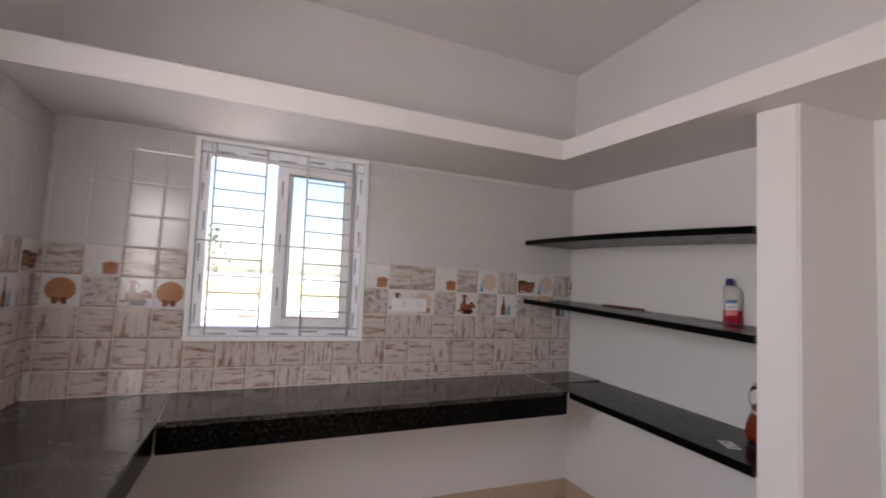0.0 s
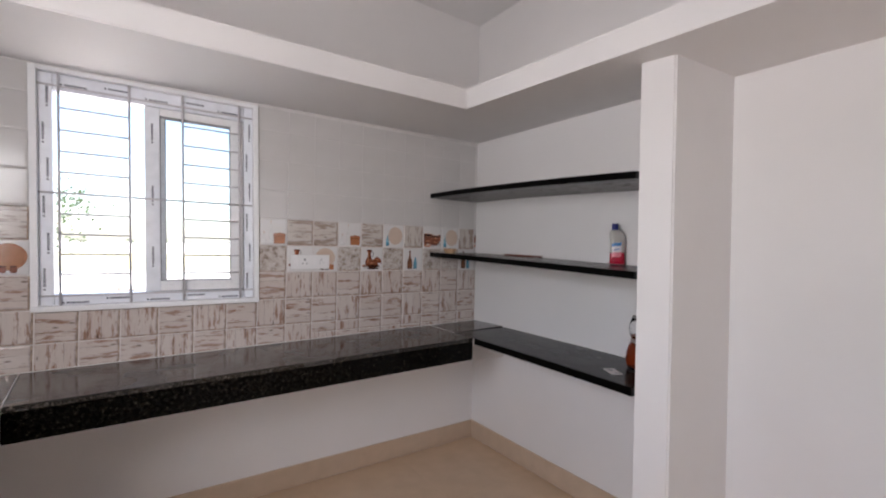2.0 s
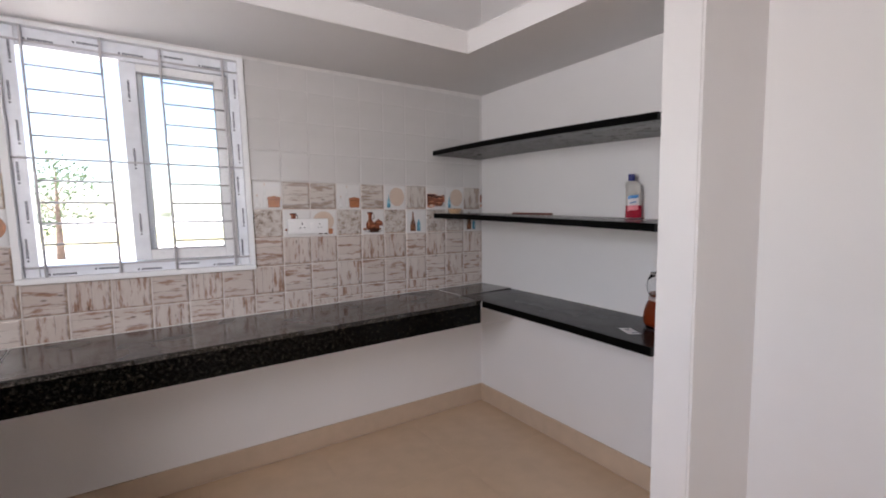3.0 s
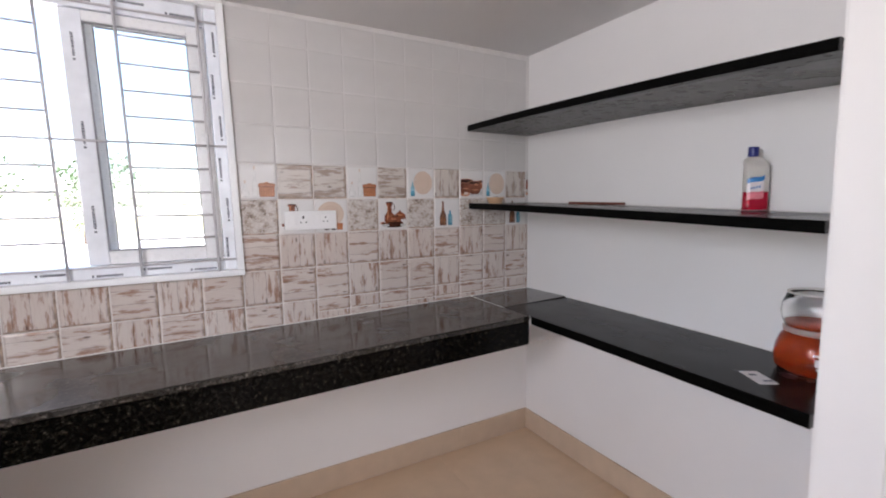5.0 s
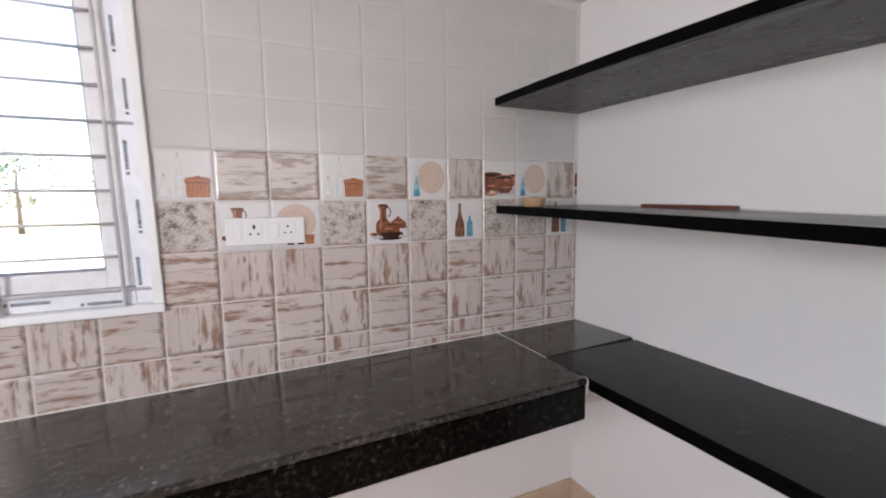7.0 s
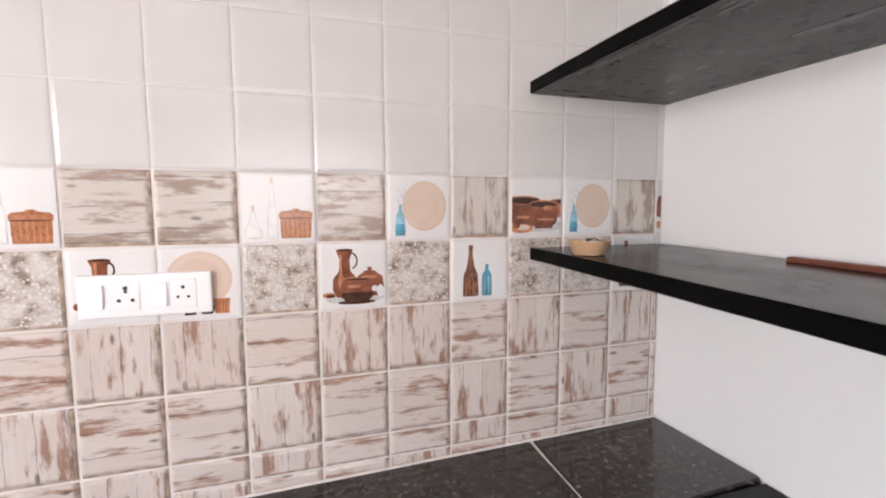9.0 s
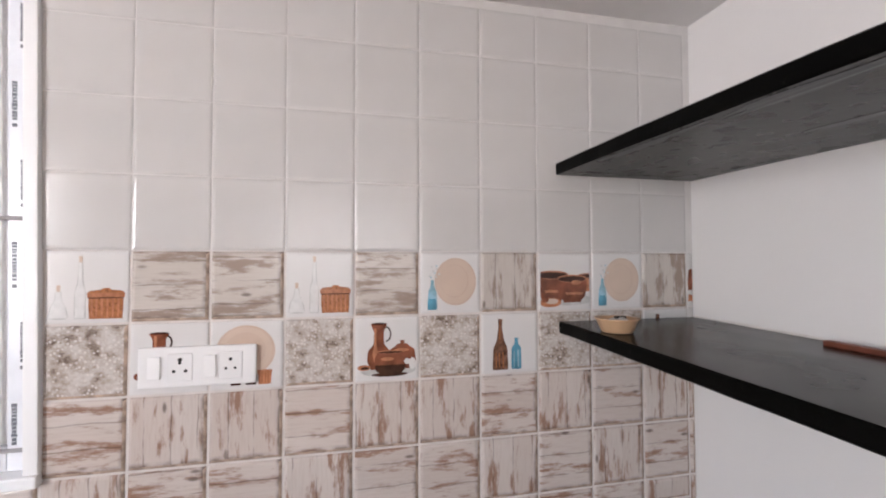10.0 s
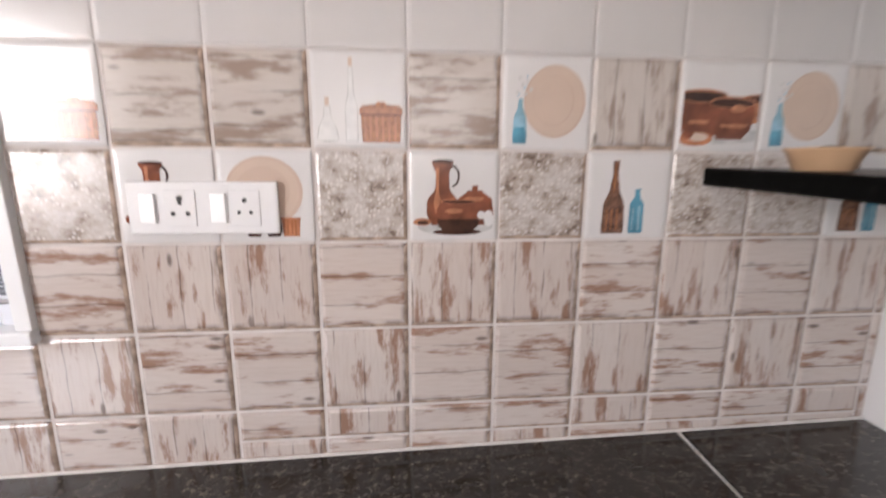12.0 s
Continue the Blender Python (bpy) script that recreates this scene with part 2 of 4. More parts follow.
UPVC = mat("white_upvc", (0.87, 0.87, 0.88), 0.28, vary=0.01, scale=5, bump=0.01)
FILM = mat("blue_white_protective_film", (0.87, 0.89, 0.94), 0.2, vary=0.06, scale=18, bump=0.25, bump_scale=30)
INK = mat("dark_film_print", (0.13, 0.14, 0.17), 0.5, vary=0.1)
GASKET = mat("grey_rubber_gasket", (0.3, 0.3, 0.31), 0.6)
IRON = mat("white_painted_iron", (0.60, 0.58, 0.60), 0.4, vary=0.08, scale=25, bump=0.1, bump_scale=120)
GLASS = clear("window_glass", (0.97, 0.99, 0.99))
SOCKET = mat("white_plastic", (0.85, 0.84, 0.84), 0.25, vary=0.01, bump=0.01)
HOLE = mat("dark_socket_hole", (0.012, 0.011, 0.011), 0.6)
TERRA = mat("printed_terracotta", (0.21, 0.066, 0.034), 0.14, vary=0.5, scale=28, bump=0.0)
DARKPOT = mat("printed_dark_clay", (0.05, 0.018, 0.011), 0.14, vary=0.6, scale=30, bump=0.0)
WICKER = mat("printed_wicker", (0.36, 0.14, 0.06), 0.14, vary=0.4, scale=160, bump=0.0)
BEIGE = mat("printed_beige_plate", (0.60, 0.46, 0.375), 0.14, vary=0.06, scale=14, bump=0.0)
BEIGE_RIM = mat("printed_plate_rim", (0.63, 0.495, 0.405), 0.14, vary=0.05, scale=14, bump=0.0)
BLUE = mat("printed_blue_glass", (0.10, 0.30, 0.42), 0.14, vary=0.35, scale=35, bump=0.0)
PALE_BLUE = mat("printed_pale_blue", (0.28, 0.48, 0.58), 0.14, vary=0.3, scale=40, bump=0.0)
GHOST = mat("printed_clear_glass", (0.58, 0.57, 0.555), 0.14, vary=0.22, scale=45, bump=0.0)
BROWN_GLASS = mat("printed_brown_bottle", (0.17, 0.085, 0.055), 0.14, vary=0.6, scale=90, bump=0.0)
COPPER = mat("printed_copper_light", (0.46, 0.185, 0.095), 0.14, vary=0.3, scale=60, bump=0.0)
GHOST_IN = mat("printed_faint_glass", (0.71, 0.70, 0.69), 0.14, vary=0.08, scale=60, bump=0.0)
CLAY_PLATE = mat("printed_clay_plate", (0.42, 0.19, 0.095), 0.14, vary=0.12, scale=22, bump=0.0)


# mesh helpers
def box(bm, x0, x1, y0, y1, z0, z1, mi=0, bevel=0.0):
    r = bmesh.ops.create_cube(bm, size=1)
    vs = r["verts"]
    for v in vs:
        v.co = Vector((x0 if v.co.x < 0 else x1, y0 if v.co.y < 0 else y1, z0 if v.co.z < 0 else z1))
    fs = {f for v in vs for f in v.link_faces}
    for f in fs:
        f.material_index = mi
    if bevel:
        es = list({e for v in vs for e in v.link_edges})
        bmesh.ops.bevel(bm, geom=es, offset=bevel, segments=2, affect="EDGES", profile=0.6, material=mi)
    return vs


def prism(bm, outline, z0, z1, mi=0):
    """An upright prism over a plan outline; z0 and z1 are numbers or functions of x and y."""
    f0 = z0 if callable(z0) else (lambda x, y: z0)
    f1 = z1 if callable(z1) else (lambda x, y: z1)
    lo = [bm.verts.new((x, y, f0(x, y))) for x, y in outline]
    hi = [bm.verts.new((x, y, f1(x, y))) for x, y in outline]
    k = len(outline)
    faces = [bm.faces.new(hi), bm.faces.new(lo[::-1])]
    for i in range(k):
        faces.append(bm.faces.new((lo[i], lo[(i + 1) % k], hi[(i + 1) % k], hi[i])))
    for f in faces:
        f.material_index = mi
    return faces


def lathe(bm, profile, seg=28, mi=0, sx=1.0, sy=1.0, cap=True):
    """A turned body round z from (radius, height) pairs."""
    rings = []
    for r, z in profile:
        rings.append([bm.verts.new((r * sx * math.cos(2 * math.pi * i / seg), r * sy * math.sin(2 * math.pi * i / seg), z)) for i in range(seg)])
    for a, b in zip(rings, rings[1:]):
        for i in range(seg):
            f = bm.faces.new((a[i], a[(i + 1) % seg], b[(i + 1) % seg], b[i]))
            f.material_index, f.smooth = mi, True
    if cap:
        bm.faces.new(rings[0][::-1]).material_index = mi
        bm.faces.new(rings[-1]).material_index = mi


def mesh_of(name, bm, mats):
    me = bpy.data.meshes.new(name)
    bmesh.ops.recalc_face_normals(bm, faces=bm.faces)
    bm.to_mesh(me)
    bm.free()
    for m in mats if isinstance(mats, (list, tuple)) else [mats]:
        me.materials.append(m)
    return me


def thing(name, bm, mats, label, category, group="", kind="", at=None):
    ob = new(name, mesh_of(name, bm, mats))
    if at is not None:
        ob.matrix_basis = at
    return tagged(ob, label, category, group, kind)


def part(name, bm, mats, parent, label="", at=None):
    ob = new(name, mesh_of(name, bm, mats))
    ob.parent = parent
    if at is not None:
        ob.matrix_basis = at
    return tagged(ob, label) if label else ob


def empty(name, at, label, category, group="", kind=""):
    ob = new(name)
    ob.empty_display_size = 0.05
    ob.matrix_basis = at
    return tagged(ob, label, category, group, kind)


# the room: x to the east, y to the window wall
WEST, EAST, EAST_S, NORTH, SOUTH = -0.925, 2.108, 2.15, 2.604, -1.3
CEILING, LOFT = 3.015, 2.149
WX0, WX1, WZ0, WZ1 = -0.302, 0.604, 1.064, 2.120   # window opening
T = 0.22


def lean(z):
    """The window stands a little out of plumb."""
    return -0.025 * (z - 1.07) / 1.05


def structure(name, bm, mats, label, category):
    return thing(name, bm, mats, label, category, kind="structure")


bm = bmesh.new()
box(bm, -3000, 3000, -3000, 3000, -0.62, -0.52)
GROUND = mat("dry_sandy_soil", (0.64, 0.585, 0.52), 0.95, vary=0.15, scale=0.15, bump=0.4, bump_scale=3)
structure("ground", bm, GROUND, "dry pale sandy open ground outside the house", "ground")

bm = bmesh.new()
box(bm, WEST - T, EAST_S + T, SOUTH - T, NORTH + T, -0.5, -0.008)
floor = structure("floor", bm, SKIRT, "glossy beige vitrified tile floor with thin joints", "floor")
bm = bmesh.new()
box(bm, WEST - T, EAST_S + T, SOUTH - T, NORTH + T, CEILING, CEILING + 0.15)
structure("ceiling", bm, CEIL, "plain white painted concrete ceiling", "ceiling")

bm = bmesh.new()
for x0, x1, z0, z1 in ((WEST - T, WX0, -0.5, CEILING), (WX1, EAST_S + T, -0.5, CEILING), (WX0, WX1, -0.5, WZ0), (WX0, WX1, WZ1, CEILING)):
    box(bm, x0, x1, NORTH, NORTH + T, z0, z1)
for v in bm.verts:
    if WX0 - 0.01 < v.co.x < WX1 + 0.01:
        v.co.x += lean(v.co.z)
wall_north = structure("wall_north", bm, PLASTER, "white plastered wall with tiled splashback round a window", "wall")
bm = bmesh.new()
for y0, y1, z0, z1 in ((SOUTH, 0.10, -0.5, CEILING), (1.08, NORTH, -0.5, CEILING), (0.10, 1.08, 2.12, CEILING), (0.10, 1.08, -0.5, 1.05)):
    box(bm, WEST - T, WEST, y0, y1, z0, z1)
wall_west = structure("wall_west", bm, PLASTER, "white wall with printed kitchen tiles and a window opening", "wall")
bm = bmesh.new()
prism(bm, [(EAST, NORTH), (EAST, 1.02), (EAST_S, 1.02), (EAST_S, SOUTH), (EAST_S + T, SOUTH), (EAST_S + T, NORTH)], -0.5, CEILING)
box(bm, EAST, EAST_S, SOUTH, 1.02, LOFT + 0.05, CEILING)
structure("wall_east", bm, PLASTER, "white plastered wall behind black stone shelves", "wall")
# opening added out of view to let the fill light in
bm = bmesh.new()
for x0, x1, z0, z1 in ((WEST - T, 0.35, -0.5, CEILING), (1.95, EAST_S + T, -0.5, CEILING), (0.35, 1.95, 2.2, CEILING), (0.35, 1.95, -0.5, -0.008)):
    box(bm, x0, x1, SOUTH - T, SOUTH, z0, z1)
structure("wall_south", bm, PLASTER, "unseen white plastered wall with an added wide opening", "wall")
# unseen closed room, added to hold the fill lamp and block outside light
for name, (x0, x1, y0, y1, z0, z1) in {"hall_wall_1": (WEST - 1.2, WEST - 1.0, -4.2, SOUTH - T, -0.5, CEILING), "hall_wall_2": (EAST_S + 1.0, EAST_S + 1.2, -4.2, SOUTH - T, -0.5, CEILING),
                                       "hall_wall_3": (WEST - 1.0, EAST_S + 1.0, -4.2, -4.0, -0.5, CEILING), "hall_ceiling": (WEST - 1.2, EAST_S + 1.2, -4.2, SOUTH - T, CEILING, CEILING + 0.15),
                                       "hall_floor": (WEST - 1.0, EAST_S + 1.0, -4.0, SOUTH - T, -0.5, -0.008), "hall_wall_4": (WEST - 1.0, WEST - T, SOUTH - T, SOUTH, -0.5, CEILING), "hall_wall_5": (EAST_S + T, EAST_S + 1.0, SOUTH - T, SOUTH, -0.5, CEILING)}.items():
    bm = bmesh.new()
    box(bm, x0, x1, y0, y1, z0, z1)
    structure(name, bm, FLOOR if "floor" in name else PLASTER, "unseen plain surface closing in the added fill lamp", "wall")
bm = bmesh.new()
prism(bm, [(1.712, 1.076), (1.735, 0.945), (EAST_S + 0.05, 0.912), (EAST_S + 0.05, 1.076)], 0, LOFT - 0.002)
bmesh.ops.bevel(bm, geom=[e for e in bm.edges if abs(e.verts[0].co.z - e.verts[1].co.z) > 1 and e.verts[0].co.x < 1.9], offset=0.007, segments=3, affect="EDGES")
structure("wall_pillar", bm, PLASTER, "short white plastered wall nib ending the shelves", "wall")

bm = bmesh.new()


def loft_under(x, y):
    return LOFT + 0.008 * (x - 2.1) + 0.012 * (y - 2.6)


inner = [(WEST, NORTH), (WEST, 1.984), (1.532, 1.984), (1.60, 0.65), (1.64, -0.1), (EAST_S, -0.1), (EAST_S, NORTH)]
prism(bm, inner, loft_under, lambda x, y: loft_under(x, y) + 0.110)
bmesh.ops.bevel(bm, geom=[e for e in bm.edges if all(v.co.x < 1.65 and v.co.y < 1.99 for v in e.verts)], offset=0.006, segments=2, affect="EDGES")
structure("loft_slab", bm, PLASTER, "white plastered storage loft slab along two walls", "loft slab")

for name, (x0, x1, y0, y1) in {"baseboard_1": (WEST, EAST, NORTH - 0.012, NORTH), "baseboard_2": (EAST - 0.012, EAST, 1.076, NORTH - 0.012)}.items():
    bm = bmesh.new()
    box(bm, x0, x1, y0, y1, 0.0, 0.117, bevel=0.002)
    structure(name, bm, SKIRT, "beige tile skirting along the foot of the wall", "skirting")


# counter, slightly out of level
def counter_top(x, y):
    return 0.815 + 0.018 * x + (2.6 - y) * 0.014


FRONT, LEFT_EDGE = 2.079, -0.298
counter = empty("kitchen_counter", pose(0, 0, 0), "speckled black granite kitchen counter built into two walls", "counter")


def counter_piece(name, outline, top, thick, mats, label=""):
    bm = bmesh.new()
    prism(bm, outline, lambda x, y: top(x, y) - thick, top)
    bmesh.ops.bevel(bm, geom=list(bm.edges), offset=0.003 if thick < 0.02 else 0.0045, segments=3, affect="EDGES")
    return part(name, bm, mats, counter, label)


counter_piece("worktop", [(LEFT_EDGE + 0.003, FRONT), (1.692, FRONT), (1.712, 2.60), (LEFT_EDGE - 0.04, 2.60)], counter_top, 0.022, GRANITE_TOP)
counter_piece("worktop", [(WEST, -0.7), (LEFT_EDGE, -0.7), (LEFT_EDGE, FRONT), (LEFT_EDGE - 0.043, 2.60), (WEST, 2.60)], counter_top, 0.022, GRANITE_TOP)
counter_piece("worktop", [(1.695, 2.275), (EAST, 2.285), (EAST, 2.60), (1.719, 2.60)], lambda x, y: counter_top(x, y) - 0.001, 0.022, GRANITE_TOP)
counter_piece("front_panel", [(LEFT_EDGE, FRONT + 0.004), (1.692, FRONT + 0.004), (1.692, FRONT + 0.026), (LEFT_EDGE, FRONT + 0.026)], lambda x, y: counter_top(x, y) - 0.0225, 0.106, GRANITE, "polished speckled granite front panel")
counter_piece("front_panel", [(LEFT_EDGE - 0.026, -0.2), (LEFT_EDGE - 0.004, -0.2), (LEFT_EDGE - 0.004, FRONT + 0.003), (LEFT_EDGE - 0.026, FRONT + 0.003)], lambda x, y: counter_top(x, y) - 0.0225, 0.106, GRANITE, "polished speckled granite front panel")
counter_piece("support_slab", [(WEST, FRONT + 0.03), (1.70, FRONT + 0.03), (1.70, 2.60), (WEST, 2.60)], lambda x, y: counter_top(x, y) - 0.024, 0.08, PLASTER, "white plastered concrete slab under the worktop")
counter_piece("support_slab", [(WEST, -0.7), (LEFT_EDGE - 0.03, -0.2), (LEFT_EDGE - 0.03, FRONT + 0.03), (WEST, FRONT + 0.03)], lambda x, y: counter_top(x, y) - 0.024, 0.08, PLASTER, "white plastered concrete slab under the worktop")
counter_piece("support_slab", [(1.7015, 2.262), (EAST, 2.262), (EAST, 2.60), (1.7015, 2.60)], lambda x, y: 0.812, 0.157, PLASTER, "white plastered ledge under the corner slab")
counter_piece("joint", [(1.6925, 2.080), (1.6975, 2.080), (1.6975, 2.112), (1.6925, 2.112)], lambda x, y: counter_top(x, y) - 0.004, 0.046, CEMENT, "white cement lump at the end of the counter")
counter_piece("joint", [(WEST, 2.5905), (EAST, 2.5905), (EAST, 2.60), (WEST, 2.60)], lambda x, y: counter_top(x, y) + 0.003, 0.006, CEMENT, "thin white cement line under the tiles")
counter_piece("joint", [(1.6925, 2.27), (1.695, 2.27), (1.719, 2.60), (1.712, 2.60)], lambda x, y: counter_top(x, y) + 0.001, 0.012, CEMENT, "white cement joint between granite slabs")
counter_piece("joint", [(LEFT_EDGE, FRONT), (LEFT_EDGE + 0.003, FRONT), (LEFT_EDGE - 0.040, 2.60), (LEFT_EDGE - 0.043, 2.60)], lambda x, y: counter_top(x, y) + 0.0005, 0.012, CEMENT, "white cement joint between granite slabs")

# black stone shelves on the east wall
Y_END = 1.0765


def shelf(name, x_far, x_near, top_far, top_near, thick, y_far, label, group, stains=(), sag=1.7):
    ob = empty(name, pose(EAST, y_far, top_far), label, "shelf", group)
    bm = bmesh.new()
    h = lambda x, y: (top_near - top_far) * (max(0.0, -y) / (y_far - Y_END)) ** sag
    # rows across the slab, which sags a little, with slightly uneven sawn edges
    rng = random.Random(round(top_far * 1000))
    n, c = 24, 0.003
    rows = []
    for i in range(n + 1):
        u = i / n
        y = (Y_END - y_far) * u
        x, z = x_far + (x_near - x_far) * u - EAST + rng.uniform(-0.0012, 0.0012), h(0, y)
        rows.append([bm.verts.new(q) for q in ((x + c, y, z - thick), (x, y, z - thick + c), (x, y, z - c), (x + c, y, z), (0, y, z), (0, y, z - thick))])
    for a, b in zip(rows, rows[1:]):
        for k in range(6):
            f = bm.faces.new((a[k], a[(k + 1) % 6], b[(k + 1) % 6], b[k]))
            f.material_index = (2, 2, 2, 0, 0, 1)[k]
    bm.faces.new(rows[0])
    bm.faces.new(rows[-1][::-1])
    part("slab", bm, [SLAB, SLAB_RAW, SLAB_EDGE], ob)
    # rough mortar bead along the wall
    bm = bmesh.new()
    m = 40
    rows = []
    for i in range(m + 1):
        y = (Y_END - y_far) * i / m
        w, t = 0.003 + 0.005 * rng.random(), 0.002 + 0.003 * rng.random()
        z = h(0, y)
        rows.append([bm.verts.new(q) for q in ((0, y, z - 0.001), (-w, y, z - 0.001), (-w * 0.4, y, z + t * 0.7), (0, y, z + t))])
    for a, b in zip(rows, rows[1:]):
        for k in range(3):
            bm.faces.new((a[k], a[k + 1], b[k + 1], b[k]))
    part("mortar_joint", bm, CEMENT, ob, "rough white mortar bead at the wall")
    # black stains on the underside, and black strips along its front edge
    for cx, cy, rx, ry in stains:
        bm = bmesh.new()
        pts = []
        p1, p2 = rng.uniform(0, 6.28), rng.uniform(0, 6.28)
        for i in range(40):
            a = 2 * math.pi * i / 40
            k = 0.85 + 0.2 * math.sin(3 * a + p1) + 0.1 * math.sin(7 * a + p2)
            pts.append((cx + rx * k * math.cos(a), cy + ry * k * math.sin(a)))
        prism(bm, pts, lambda x, y: h(x, y) - thick - 0.0007, lambda x, y: h(x, y) - thick + 0.001)
        part("stain", bm, BLACK_PATCH, ob, "black patch on the underside")
    return ob


shelf("stone_shelf", 1.702, 1.697, 1.746, 1.699, 0.030, 2.595, "black polished stone shelf with a dusty underside", "stone shelves", ((-0.30, -0.035, 0.07, 0.012), (-0.16, -0.03, 0.06, 0.014), (-0.06, -0.05, 0.04, 0.03), (-0.02, -0.20, 0.010, 0.10), (-0.18, -0.52, 0.012, 0.10), (-0.28, -0.75, 0.008, 0.09), (-0.04, -0.85, 0.014, 0.10), (-0.10, -1.36, 0.09, 0.10), (-0.30, -1.44, 0.06, 0.07), (-0.385, -0.30, 0.014, 0.16), (-0.38, -0.62, 0.018, 0.18), (-0.375, -0.95, 0.02, 0.16), (-0.37, -1.25, 0.028, 0.14)))
shelf("stone_shelf", 1.707, 1.697, 1.345, 1.297, 0.030, 2.595, "black polished stone shelf holding a bottle and bowl", "stone shelves", (), 1.2)
shelf("stone_shelf", 1.696, 1.697, 0.850, 0.834, 0.036, 2.275, "black polished stone shelf level with the counter", "stone shelves")


def mid_top(y):
    return 1.345 - 0.048 * ((2.595 - y) / 1.5185) ** 1.2

# wall tiles: rows of printed, bevelled squares
X0, PITCH, FACE = 0.602, 0.1496, 2.596
ROWS = [0.924, 1.071, 1.222, 1.371, 1.520, 1.677, 1.838, 2.001]
BED = 2.6015


def tile_mesh(name, w, h, m):
    """A pillowed tile, its back on y = 0 and its face towards -y; plank prints have brown lower and right edges."""
    bm = bmesh.new()
    rings = []
    worn = "plank" in m.name or "mosaic" in m.name
    steps = ((0.0, 0.0), (0.0, 0.0022), (0.0022, 0.0042), (0.0060, 0.0055)) if worn else ((0.0, 0.0), (0.0, 0.0040), (0.0020, 0.0049), (0.0065, 0.0055))
    for inset, d in steps:
        x, z = w / 2 - inset, h / 2 - inset
        rings.append([bm.verts.new((a * x, -d, b * z)) for a, b in ((-1, -1), (1, -1), (1, 1), (-1, 1))])
    for k, (a, b) in enumerate(zip(rings, rings[1:])):
        for i in range(4):
            f = bm.faces.new((a[i], a[(i + 1) % 4], b[(i + 1) % 4], b[i]))
            f.material_index = 1 if worn and k and i < 2 else 0
    bm.faces.new(rings[-1])
    bm.faces.new(rings[0][::-1])
    return mesh_of(name, bm, [m, BROWN_EDGE])


tile_cache = {}


def tile(parent, m, a0, a1, z0, z1, west=False):
    """One tile on the north wall (a runs along x) or on the west wall (a runs along y)."""
    gap = 0.0014 if "white_glazed" in m.name else 0.0026
    w, h = round(a1 - a0 - 2 * gap, 4), round(z1 - z0 - 2 * gap, 4)
    key = (m.name, w, h)
    if key not in tile_cache:
        tile_cache[key] = tile_mesh("tile", w, h, m)
    ob = new("tile", tile_cache[key])
    ob.parent = parent
    mid = (a0 + a1) / 2
    ob.matrix_basis = pose(WEST + 0.0035, mid, (z0 + z1) / 2, 0, 0, 90) if west else pose(mid, BED, (z0 + z1) / 2)
    return ob


# printed motifs: flat shapes lying on the face of a tile
def flat(bm, pts, mi, lift=0.0):
    """A printed shape; outline in tile units, x and z from -0.5 to 0.5."""
    s = 0.138
    front = [bm.verts.new((x * s, -0.0058 - lift, z * s)) for x, z in pts]
    back = [bm.verts.new((x * s, -0.0050, z * s)) for x, z in pts]
    k = len(pts)
    fs = [bm.faces.new(front), bm.faces.new(back[::-1])]
    fs += [bm.faces.new((front[i], front[(i + 1) % k], back[(i + 1) % k], back[i])) for i in range(k)]
    for f in fs:
        f.material_index = mi


def oval(cx, cz, rx, rz, k=32, a0=0.0, a1=360.0):
    full = a1 - a0 >= 360
    return [(cx + rx * math.cos(radians(a0 + (a1 - a0) * i / (k if full else k - 1))), cz + rz * math.sin(radians(a0 + (a1 - a0) * i / (k if full else k - 1)))) for i in range(k)]


def turned(cx, profile):
    """A silhouette from (half width, height) pairs, both sides alike, rounded between them."""
    fine = []
    for (w0, h0), (w1, h1) in zip(profile, profile[1:]):
        for i in range(4):
            u = i / 4
            s = u * u * (3 - 2 * u) if abs(h1 - h0) > 0.02 else u
            fine.append((w0 + (w1 - w0) * s, h0 + (h1 - h0) * u))
    fine.append(profile[-1])
    return [(cx + w, h) for w, h in fine] + [(cx - w, h) for w, h in fine[::-1]]


def handle(cx, cz, r, t, a0=-95, a1=95):
    return oval(cx, cz, r, r * 1.5, 14, a0, a1) + oval(cx, cz, r - t, r * 1.5 - t, 14, a0, a1)[::-1]


INKS = [TERRA, DARKPOT, WICKER, BEIGE, BEIGE_RIM, BLUE, PALE_BLUE, GHOST, BROWN_GLASS, PRINT_TILE, COPPER, CLAY_PLATE, GHOST_IN]


def ghost(bm, cx, profile, lift):
    """A clear bottle: a faint outline round the bare white of the tile."""
    flat(bm, turned(cx, profile), 7, lift)
    z0, z1 = profile[0][1], profile[-1][1]
    flat(bm, turned(cx, [(max(0.004, w - 0.013), h + (0.018 if h == z0 else 0.0) - (0.006 if h == z1 else 0.0)) for w, h in profile]), 12, lift + 0.0002)


